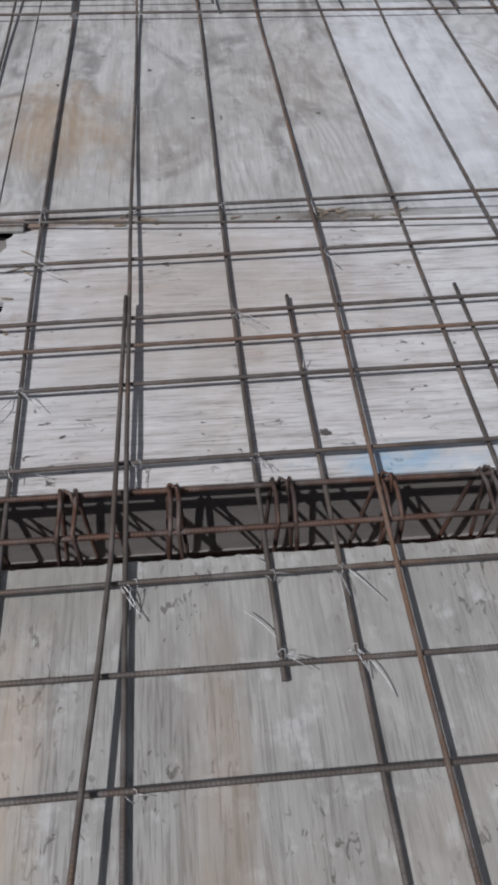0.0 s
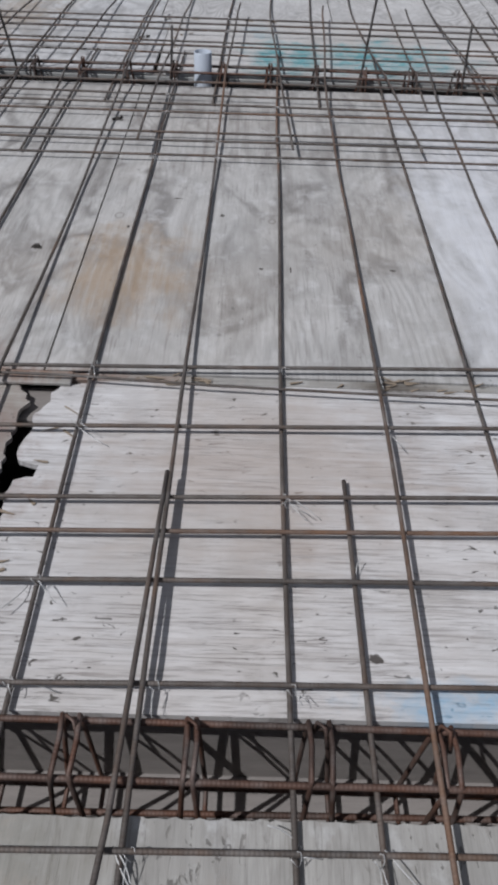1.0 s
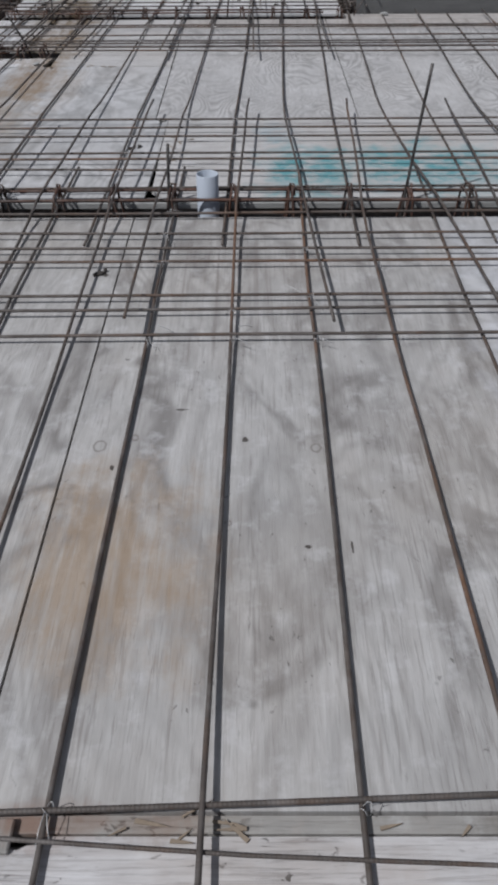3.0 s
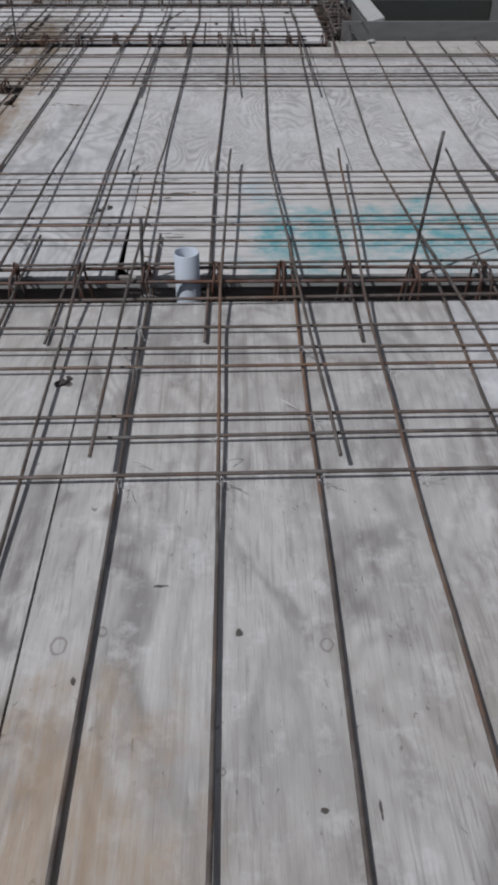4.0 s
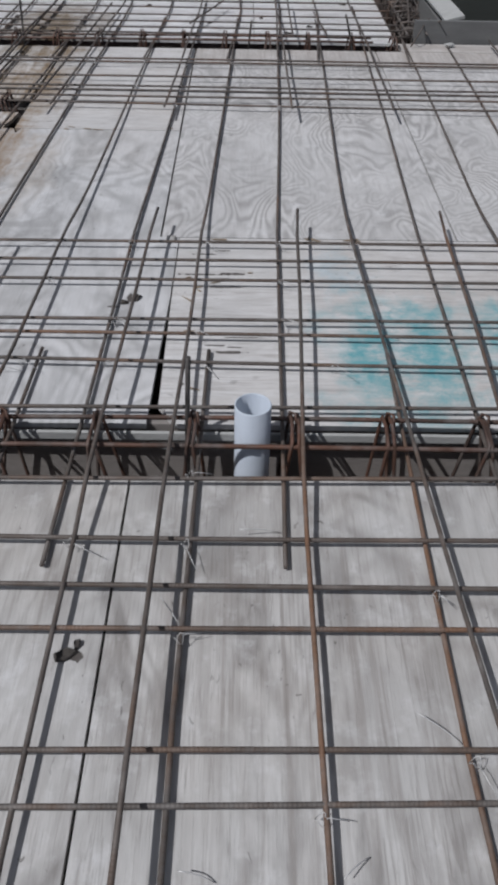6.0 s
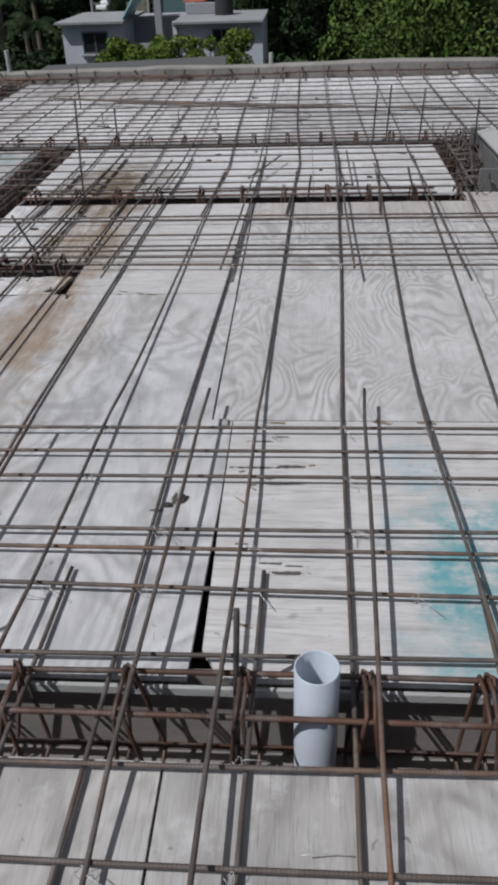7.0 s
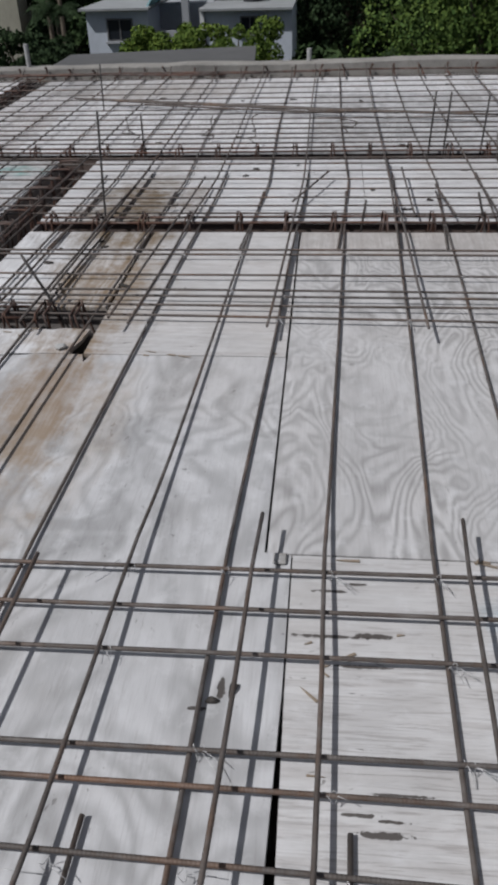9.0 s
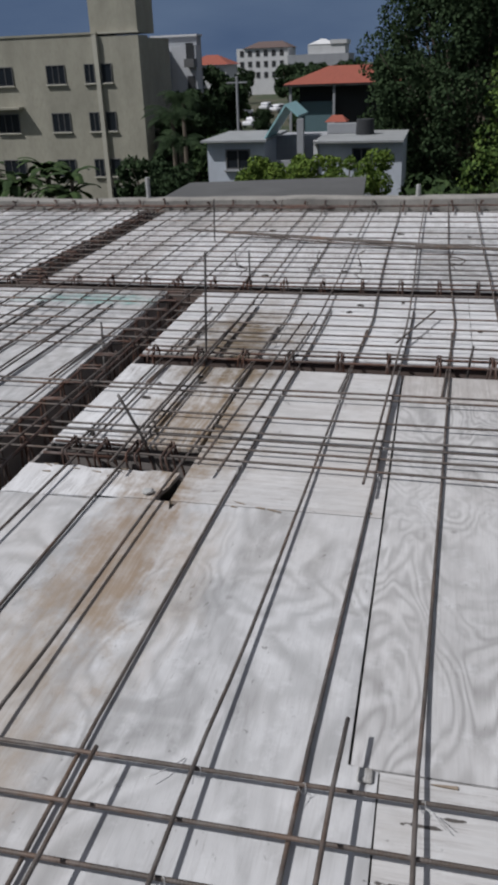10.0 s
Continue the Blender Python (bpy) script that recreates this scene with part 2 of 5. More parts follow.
        c = n.mix(n.math("MULTIPLY", n.blotch(pos, centre, size, n.noise(pos, 45.0, 4.0, 0.7), 1.0, 0.8), 0.92), c, (0.05, 0.04, 0.034))
    height = n.math("ADD", n.math("MULTIPLY", fine, 0.4), n.math("MULTIPLY", n.math("ADD", lines, lines2), 0.4))
    height = n.math("SUBTRACT", height, n.math("ADD", n.math("MULTIPLY", marks, 1.6), n.math("MULTIPLY", craze, max(0.0, crack - 0.35))))
    return n.finish(c, n.math("ADD", 0.52, n.math("MULTIPLY", wear, 0.3)), 0.0, height, 0.45, 0.003)


PLY_SWIRL = plywood("plywood_swirl", (0.51, 0.50, 0.488), (0.385, 0.364, 0.350), 0.46, 0.46, 0.58, 0.16, (2.1, 0.75), 110.0, 1.9)
PLY_CURL = plywood("plywood_curl", (0.57, 0.56, 0.557), (0.385, 0.37, 0.362), 0.68, 0.22, 0.45, 0.05, (3.1, 1.5), 122.0, 0.3, True)
PLY_FILM = plywood("plywood_film", (0.565, 0.562, 0.568), (0.42, 0.415, 0.412), 0.52, 0.10, 0.46, 0.14, (2.0, 1.1), 92.0, 1.1, True)
PLY_STRIPE = plywood("plywood_stripe", (0.53, 0.505, 0.485), (0.38, 0.345, 0.325), 0.20, 0.80, 0.5, 0.12)
PLY_WHITE = plywood("plywood_white", (0.67, 0.66, 0.665), (0.42, 0.39, 0.375), 0.12, 0.45, 0.95, 0.26)
PLY_CLEAN = plywood("plywood_clean", (0.61, 0.60, 0.595), (0.48, 0.455, 0.44), 0.15, 0.55, 0.62, 0.16)
PLY_PALE = plywood("plywood_pale", (0.74, 0.74, 0.75), (0.57, 0.555, 0.55), 0.35, 0.40, 0.75, 0.14)
PLY_OLD = plywood("plywood_old", (0.405, 0.392, 0.371), (0.255, 0.239, 0.22), 0.20, 0.42, 0.66, 0.42, flecks=True)


def steel(name, clean, rust, amount, stretch=None):
    """Deformed bar: dark mill scale, rust in patches, ribs along the attribute run."""
    n = Nodes(name)
    pos = n.place()
    patch = n.noise(pos, 3.0, 5.0, 0.65)
    grit = n.noise(pos, 90.0, 3.0)
    dust = n.noise(pos, 14.0, 3.0)
    c = n.mix(n.ramp(patch, 0.62 - amount * 0.4, 0.78 - amount * 0.4), clean, rust)
    if stretch:
        # one rusted stretch of the bar
        y = n.node("ShaderNodeSeparateXYZ", 1, (), Vector=pos)
        edge = n.math("ADD", n.math("ABSOLUTE", n.math("SUBTRACT", y, stretch[0])), n.math("MULTIPLY", n.math("SUBTRACT", patch, 0.5), 1.6))
        c = n.mix(n.math("MULTIPLY", n.ramp(edge, stretch[1], stretch[1] - 0.35), 0.85), c, (0.215, 0.115, 0.066))
    c = n.mix(n.math("MULTIPLY", n.ramp(grit, 0.45, 0.7), 0.5), c, tuple(v * 0.5 for v in rust))
    c = n.mix(n.math("MULTIPLY", n.ramp(dust, 0.46, 0.70), 0.40), c, (0.24, 0.225, 0.215))
    c = n.mix(n.math("MULTIPLY", n.rnd(), 0.15), c, rust)
    rib = n.math("SINE", n.math("MULTIPLY", n.attr("run"), 2 * math.pi / 0.009))
    return n.finish(c, 0.62, 0.25, n.math("ADD", rib, n.math("MULTIPLY", grit, 0.6)), 0.20, 0.0012)


BAR = steel("rebar_steel", (0.086, 0.075, 0.068), (0.150, 0.098, 0.070), 0.27)
BAR_RUST = steel("rebar_rusted", (0.104, 0.079, 0.065), (0.185, 0.106, 0.067), 0.47)
BAR_PART = steel("rebar_part_rusted", (0.086, 0.075, 0.068), (0.150, 0.098, 0.070), 0.27, (4.8, 0.75))
CAGE = steel("cage_rust", (0.055, 0.039, 0.033), (0.115, 0.056, 0.037), 0.5)


def plain(name, colour, rough=0.8, metal=0.0, scale=6.0, vary=0.25, bump=0.3, streak=(1.0, 1.0, 1.0), second=None):
    n = Nodes(name)
    co = n.vmath("MULTIPLY", n.place(), streak)
    a, b = n.noise(co, scale, 5.0, 0.6), n.noise(co, scale * 9, 4.0, 0.6)
    c = n.mix(n.math("MULTIPLY", n.ramp(a, 0.35, 0.7), vary), colour, second or tuple(v * 0.55 for v in colour))
    c = n.mix(n.math("MULTIPLY", n.ramp(b, 0.45, 0.75), vary * 0.7), c, tuple(v * 0.6 for v in colour))
    return n.finish(c, rough, metal, b, bump, 0.004)


FORM = plain("form_board_wood", (0.245, 0.222, 0.208), 0.85, 0, 3.0, 0.5, 0.4, (1.0, 6.0, 6.0))
FORM_RUST = plain("rust_stained_board", (0.150, 0.112, 0.098), 0.85, 0, 3.0, 0.6, 0.4, (1.0, 6.0, 6.0))
# near-black: the shade deep in the stair well, put into a board's colour
WELL_SHADE = plain("well_shade_board", (0.045, 0.050, 0.045), 0.7, 0, 4.0, 0.4, 0.3, (1.2, 6.0, 6.0))
PLANK = plain("grey_plank", (0.15, 0.15, 0.148), 0.85, 0, 4.0, 0.45, 0.4, (1.2, 6.0, 6.0))
PLANK_PALE = plain("pale_plank", (0.40, 0.40, 0.39), 0.85, 0, 4.0, 0.45, 0.4, (1.2, 6.0, 6.0))
CONCRETE = plain("concrete", (0.30, 0.285, 0.26), 0.9, 0, 3.5, 0.75, 0.6)
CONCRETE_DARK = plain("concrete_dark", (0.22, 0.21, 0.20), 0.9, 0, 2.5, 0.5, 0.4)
WIRE = plain("tie_wire_steel", (0.58, 0.575, 0.57), 0.45, 0.3, 20, 0.2, 0.1)
PVC = plain("pvc_plastic", (0.50, 0.545, 0.61), 0.35, 0, 9.0, 0.10, 0.05)
GAP = plain("dust_dark", (0.10, 0.09, 0.085), 0.95)


# ---------------------------------------------------------------- mesh helpers
def part(name, bm, material, parent=None, label=""):
    me = bpy.data.meshes.new(name)
    bm.to_mesh(me)
    bm.free()
    me.materials.append(material)
    ob = new(name, me)
    if parent:
        ob.parent = parent
    return tagged(ob, label)


def empty(name, label="", category="", group="", kind="", at=(0, 0, 0)):
    ob = new(name)
    ob.location = at
    ob.empty_display_size = 0.1
    return tagged(ob, label, category, group, kind)


def box(bm, lo, hi, bevel=0.0):
    """Adds a box between two corners."""
    m = Matrix.Translation([(a + b) / 2 for a, b in zip(lo, hi)]) @ Matrix.Diagonal([*(abs(b - a) for a, b in zip(lo, hi)), 1])
    made = bmesh.ops.create_cube(bm, size=1, matrix=m)
    if bevel:
        edges = list({e for v in made["verts"] for e in v.link_edges})
        bmesh.ops.bevel(bm, geom=edges, offset=bevel, segments=1, affect="EDGES")
    return bm


def boxed(lo, hi, bevel=0.0):
    return box(bmesh.new(), lo, hi, bevel)


def prism(points, z0, z1):
    """A plate with the given outline (counter-clockwise) between two heights."""
    bm = bmesh.new()
    low = [bm.verts.new((x, y, z0)) for x, y in points]
    top = [bm.verts.new((x, y, z1)) for x, y in points]
    bm.faces.new(low[::-1])
    bm.faces.new(top)
    for i in range(len(points)):
        j = (i + 1) % len(points)
        bm.faces.new((low[i], low[j], top[j], top[i]))
    return bm


def tube_mesh(name, points, r, sides=8, material=None, closed=False):
    """A round bar along a line of points; the attribute run holds the length along it."""
    p = np.array(points, float)
    n = len(p)
    if closed:
        ahead = np.roll(p, -1, 0) - np.roll(p, 1, 0)
    else:
        ahead = np.gradient(p, axis=0)
    ahead /= np.linalg.norm(ahead, axis=1)[:, None]
    run = np.r_[0, np.cumsum(np.linalg.norm(np.diff(p, axis=0), axis=1))]
    verts, faces = [], []
    ref = np.array((0, 0, 1.0)) if abs(ahead[0][2]) < 0.9 else np.array((1.0, 0, 0))
    for i in range(n):
        side = np.cross(ahead[i], ref)
        side /= max(np.linalg.norm(side), 1e-6)
        up = np.cross(side, ahead[i])
        ref = up
        for s in range(sides):
            a = 2 * math.pi * s / sides
            verts.append(p[i] + r * (math.cos(a) * side + math.sin(a) * up))
    rounds = n if closed else n - 1
    for i in range(rounds):
        j = (i + 1) % n
        for s in range(sides):
            q = (s + 1) % sides
            faces.append((i * sides + s, i * sides + q, j * sides + q, j * sides + s))
    if not closed:
        faces.append(tuple(range(sides))[::-1])
        faces.append(tuple((n - 1) * sides + s for s in range(sides)))
    me = bpy.data.meshes.new(name)
    me.from_pydata([tuple(v) for v in verts], [], faces)
    me.polygons.foreach_set("use_smooth", [len(f) == 4 for f in faces])
    at = me.attributes.new("run", "FLOAT", "POINT")
    at.data.foreach_set("value", np.repeat(run, sides).astype(np.float32))
    if material:
        me.materials.append(material)
    return me


def rod(name, points, r, material, parent=None, sides=8, closed=False):
    ob = new(name, tube_mesh(name, points, r, sides, material, closed))
    if parent:
        ob.parent = parent
    return ob


# ---------------------------------------------------------------- deck of plywood sheets (pieces built at the end)
DEPTH = -0.32
deck = empty("floor", "weathered plywood formwork deck with open beam slots", "formwork deck", kind="structure")


def ragged(points, step, amount, seed, loop=True):
    """The outline with its edges broken up, for torn plywood."""
    rnd, out = random.Random(seed), []
    for (x0, y0), (x1, y1) in zip(points, points[1:] + (points[:1] if loop else [])):
        count = max(1, int(math.hypot(x1 - x0, y1 - y0) / step))
        for i in range(count):
            f, a = i / count, amount if i else 0
            out.append((x0 + (x1 - x0) * f + rnd.uniform(-a, a), y0 + (y1 - y0) * f + rnd.uniform(-a, a)))
    return out


def sheet(x0, x1, y0, y1, material, along="y", lift=0.0, outline=None):
    """One sheet with its grain along local y, a thin play in its joints."""
    cx, cy = (x0 + x1) / 2, (y0 + y1) / 2
    pts = outline or [(x0 + 0.002, y0 + 0.002), (x1 - 0.002, y0 + 0.002), (x1 - 0.002, y1 - 0.002), (x0 + 0.002, y1 - 0.002)]
    turn = -90 if along == "x" else 0
    inv = pose(cx, cy, 0, 0, 0, turn).inverted()
    local = [tuple((inv @ Vector((x, y, 0)))[:2]) for x, y in pts]
    ob = part("plywood_sheet", prism(local, -0.018, lift), material, deck)
    ob.matrix_basis = pose(cx, cy, 0, 0, 0, turn)
    return ob


def panel_field(x0, x1, y0, y1, wide, long, mats, seed, along="y", shift=0.0):
    """Sheets laid in courses over a rectangle."""
    rnd = random.Random(seed)
    x = x0 - shift
    while x < x1 - 0.01:
        y = y0
        while y < y1 - 0.01:
            a, b, c, d = max(x, x0), min(x + wide, x1), y, min(y + long, y1)
            if b - a > 0.02 and d - c > 0.02:
                sheet(a, b, c, d, rnd.choice(mats), along, rnd.uniform(-0.002, 0.001))
            y += long
        x += wide


# ---------------------------------------------------------------- beam forms below the deck
def beam_form(name, x0, x1, y0, y1, label, wood=FORM):
    """A trough of boards: two sides and a bottom, with a thickness of 2 cm."""
    thing = empty(name, label, "beam form", kind="structure")
    t, along_x = 0.02, (x1 - x0) > (y1 - y0)
    if along_x:
        part("side_board", boxed((x0, y0 - t, DEPTH), (x1, y0, -0.0195), 0.002), wood, thing)
        part("side_board", boxed((x0, y1 + 0.03, DEPTH), (x1, y1 + 0.03 + t, -0.0195), 0.002), wood, thing)
    else:
        part("side_board", boxed((x0 - t, y0, DEPTH), (x0, y1, -0.0195), 0.002), wood, thing)
        part("side_board", boxed((x1, y0, DEPTH), (x1 + t, y1, -0.0195), 0.002), wood, thing)
    part("bottom_board", boxed((x0 - t, y0 - t, DEPTH - 0.02), (x1 + t, y1 + 0.03 + t, DEPTH - 0.001)), wood, thing)
    return thing


X_L, X_R = -7.98, 5.98
beam_form("beam_form_1", X_L, X_R, 1.115, 1.315, "open timber trough of a floor beam")
beam_form("beam_form_2", X_L, X_R, 5.25, 5.475, "open timber trough of a floor beam")
beam_form("beam_form_3", -2.2, 0.84, 9.53, 9.72, "open timber trough of a floor beam", FORM_RUST)
beam_form("beam_form_4", X_L, X_R, 11.20, 11.43, "open timber trough of a floor beam", FORM_RUST)
beam_form("beam_form_5", -2.48, -2.22, 5.50, 11.18, "open timber trough of a cross beam")
beam_form("beam_form_6", -4.00, -3.74, 11.46, 14.98, "open timber trough of a cross beam")
beam_form("beam_form_7", -2.20, -1.46, 8.18, 8.41, "short open timber trough with grey boards")
beam_form("beam_form_8", 0.86, 1.10, 9.74, 11.18, "open timber trough of a cross beam")
# pale edge lath under the plywood at the far side of the second slot
lath = empty("trim", "pale edge lath along a beam slot", "trim", kind="structure")
part("lath", boxed((X_L, 5.462, -0.050), (X_R, 5.474, -0.0195), 0.003), PLANK_PALE, lath)

# ---------------------------------------------------------------- building below, parapet and grounds
GROUND = -6.6
for nm, lo, hi in (
    ("wall_south", (-7.7, -3.2, GROUND), (5.4, -3.0, -0.02)),
    ("wall_north", (-8.2, 15.3, GROUND), (6.2, 15.5, -0.02)),
    ("wall_west", (-8.2, -3.2, GROUND), (-8.0, 15.5, -0.02)),
    ("wall_east", (6.0, -3.2, GROUND), (6.2, 15.5, -0.02)),
    ("floor_lower", (-8.0, -3.0, -3.05), (6.0, 15.3, -2.9)),
):
    tagged(part(nm, boxed(lo, hi), CONCRETE), "plain concrete of the storey below", "wall", kind="structure")


def parapet_piece(points, label):
    bm = bmesh.new()
    rnd = random.Random(4)
    low, sections = -0.3, []
    for x, y, top in points:
        sections.append([bm.verts.new(c) for c in ((x, y, low), (x, y, top - 0.012), (x, y + 0.012, top), (x, y + 0.25, top + rnd.uniform(-0.006, 0.006)), (x, y + 0.26, low))])
    for a, b in zip(sections, sections[1:]):
        for i in range(4):
            bm.faces.new((a[i], b[i], b[i + 1], a[i + 1]))
    bm.faces.new(sections[0])
    bm.faces.new(sections[-1][::-1])
    bmesh.ops.recalc_face_normals(bm, faces=bm.faces)
    return tagged(part("parapet", bm, CONCRETE), label, "parapet", kind="structure")


line = []
for i in range(61):
    x = -7.9 + i * 0.23
    line.append((x, 15.02 + 0.012 * math.sin(i * 0.9) + 0.02 * max(0, x), 0.118 + 0.012 * math.sin(i * 0.37) + (0.03 if x > -2.2 else 0.0)))
parapet_piece(line, "low rough grey concrete kerb along the roof edge")


# ---------------------------------------------------------------- reinforcing bars
MAIN_X = (-0.36, 0.294)          # first line and spacing
DRIFT_Y = (-3.0, 1.6, 2.5, 4.1, 6.0, 6.6, 8.2, 9.25, 10.35, 12.6, 15.0)
DRIFT_X = (0.0, 0.0, 0.0, 0.015, -0.01, -0.02, 0.03, 0.055, 0.08, 0.065, 0.06)
LOW, MID, HIGH = 0.0155, 0.034, 0.047
BAR_R = 0.0062
BAR_LABEL = "dark deformed steel bar with patches of rust"


LINE_PLAY = {-6: 0.11, -5: 0.05, -4: 0.03, -3: 0.005, -2: 0.035, -1: 0.008, 4: 0.01}


def line_x(k, y):
    play = LINE_PLAY.get(int(k), 0.10 if k < -6 else 0.0)
    return MAIN_X[0] + MAIN_X[1] * k + play + float(np.interp(y, DRIFT_Y, DRIFT_X))


def smooth_bar(points, step=0.22, wobble=0.003, seed=0):
    """Points along a polyline at even steps, with a slight lasting waver."""
    rnd = random.Random(seed)
    p = np.array(points, float)
    d = np.r_[0, np.cumsum(np.linalg.norm(np.diff(p, axis=0), axis=1))]
    s = np.linspace(0, d[-1], max(3, int(d[-1] / step) + 1))
    q = np.stack([np.interp(s, d, p[:, i]) for i in range(3)], 1)
    ph, f = [rnd.uniform(0, 6.28) for _ in range(3)], rnd.uniform(1.2, 2.2)
    q[:, 0] += wobble * np.sin(s * f + ph[0]) * (abs(p[-1, 1] - p[0, 1]) > abs(p[-1, 0] - p[0, 0]))
    q[:, 1] += wobble * np.sin(s * f + ph[1]) * (abs(p[-1, 1] - p[0, 1]) <= abs(p[-1, 0] - p[0, 0]))
    q[:, 2] += 0.4 * wobble * np.sin(s * f * 1.3 + ph[2])
    return q


def rebar(points, material=BAR, r=BAR_R, seed=0, group="longitudinal deck bars", label=BAR_LABEL, wobble=0.003):
    ob = rod("rebar", smooth_bar(points, seed=seed, wobble=wobble), r, material)
    return tagged(ob, label, "reinforcing bar", group)


def main_bar(k, y0, y1, offs, high, seed, hook=False, rust=False, rise=None):
    """One length of a main bar; it rests near the boards in mid span and rides up over the beams.
    offs: its sideways play (y, x) against the line; rise: heights (y, z) that it has instead."""
    jit = random.Random(seed * 7 + k)
    lean = jit.uniform(-0.006, 0.006)
    ys = {y0, y1} | {v for v in np.arange(-3, 15, 0.4) if y0 < v < y1} | {v for v, _ in offs if y0 < v < y1}
    pts = []
    for y in sorted(ys):
        near = min(abs(y - b) for b in (0.9, 1.5, 5.0, 5.8, 9.0, 10.2, 11.3))
        f = min(1.0, max(0.0, (near - 0.6) / 0.7))
        level = (HIGH * (1 - f) + 0.029 * f) if high else (LOW * (1 - f) + 0.013 * f)
        if y > 11.5:
            level = HIGH if high else LOW
        if rise:
            level = float(np.interp(y, [v for v, _ in rise], [z for _, z in rise]))
        off = float(np.interp(y, [v for v, _ in offs], [x for _, x in offs]))
        pts.append((line_x(k, y) + off + lean, y, level))
    if hook:
        pts += [(pts[-1][0], y1 + 0.02, pts[-1][2] + 0.02), (pts[-1][0], y1 + 0.02, pts[-1][2] + 0.085)]
    return rebar(pts, BAR_PART if rust == "part" else BAR_RUST if rust else BAR, seed=seed * 31 + k, group="longitudinal deck bars",
                 label="rust-brown deformed bar lying lengthwise over the boards" if rust else "dark deformed bar lying lengthwise over the boards")


for k in range(-26, 22):
    odd = k % 2 != 0
    x = line_x(k, 10.4)
    opening = 0.95 < x < 2.75
    rnd = random.Random(k + 100)
    d = (lambda v: v + rnd.uniform(-0.03, 0.03)) if k not in (-2, -1, 0, 1, 2, 3) else (lambda v: v)
    if odd:
        if k % 4 == 1:
            main_bar(k, -2.8, d(1.99), ((0.1, -0.11), (0.59, -0.075), (1.03, -0.038), (1.99, -0.015)), True, 0, rise=((-2.8, 0.09), (0.5, 0.072), (1.1, 0.055), (2.0, 0.05)))
        main_bar(k, -2.8, 6.55 if k == -3 else d(6.76), ((1.0, -0.012), (2.0, 0.0), (3.6, 0.0), (4.1, -0.016), (5.2, -0.008), (6.0, 0.045), (6.76, 0.085)) if k == 3 else ((1.0, -0.012), (2.0, 0.0), (4.1, 0.0), (5.2, 0.022), (6.0, 0.058), (6.76, 0.085)), True, 1, rust="part" if k == 1 else k == 3,
                 rise=((-2.8, LOW), (0.9, LOW if k == 1 else HIGH), (1.4, HIGH), (2.3, HIGH), (2.7, 0.032), (3.2, 0.018), (3.9, 0.015), (4.3, 0.036), (5.0, 0.042), (5.25, 0.072), (5.6, 0.085), (6.76, 0.098)))
        start = {-3: -0.05, -1: -0.035, 1: 0.07, 3: 0.03}.get(k, rnd.uniform(-0.05, 0.05))
        if opening:
            main_bar(k, d(4.92), 9.66, ((4.92, -0.05), (5.5, -0.03), (6.5, 0.0)), False, 2)
            main_bar(k, 11.25, 14.96, ((0, 0),), True, 3, hook=True)
        else:
            main_bar(k, d(4.92), d(10.75), ((4.92, -0.05), (5.5, -0.03), (6.5, 0.0), (9.0, 0.0), (10.7, 0.03)), False, 2)
            main_bar(k, d(8.05), 14.96, ((8.05, start), (9.2, start * 0.6), (10.5, -0.01), (12, 0)), True, 3, hook=True, rise=((8.0, 0.088), (9.0, 0.07), (9.6, 0.078), (10.5, HIGH), (15, HIGH)))
    else:
        if k > 0:
            main_bar(k, -2.8, d(2.01), ((0.0, 0.165), (2.0, 0.16)) if k == 2 else ((0.0, 0.10), (2.0, 0.09)), False, 0)
        main_bar(k, 0.80 if k > 0 else -2.8, d(5.85), ((0.8, 0.01), (2.0, 0.0), (4.5, 0.0), (5.85, 0.045)), False, 1, rust="part" if k == 2 else False)
        side = -1 if k <= 0 else 1
        offs = ((4.28, 0.07), (5.2, 0.043), (5.75, 0.03), (6.3, 0.01), (7.0, 0.0)) if k == 2 else ((4.28, -0.07), (5.2, -0.053), (5.75, -0.03), (6.3, -0.01), (7.0, 0.0)) if k == 0 else ((4.28, 0.09 * side), (5.2, 0.063 * side), (5.75, 0.03 * side), (6.3, 0.01 * side), (7.0, 0.0))
        if opening:
            main_bar(k, d(4.20), 9.66, offs, True, 2)
            main_bar(k, 11.25, 14.96, ((0, 0),), False, 3, hook=True)
        else:
            main_bar(k, d(4.17 if k == 0 else 4.20), d(10.3), offs, True, 2, rise=((4.2, 0.095 if k == 0 else 0.012 if k < 0 else 0.062), (5.1, 0.082 if k == 0 else 0.016 if k < 0 else 0.062), (5.35, 0.08 if k == 0 else 0.07), (5.6, 0.06), (6.5, 0.055), (6.9, 0.02 if k >= 0 else 0.034), (8.0, 0.015 if k >= 0 else 0.030), (9.0, LOW), (11, LOW)))
            main_bar(k, d(9.2), 14.96, ((9.2, -0.03), (10.5, 0.02), (12, 0)), False, 3, hook=True)

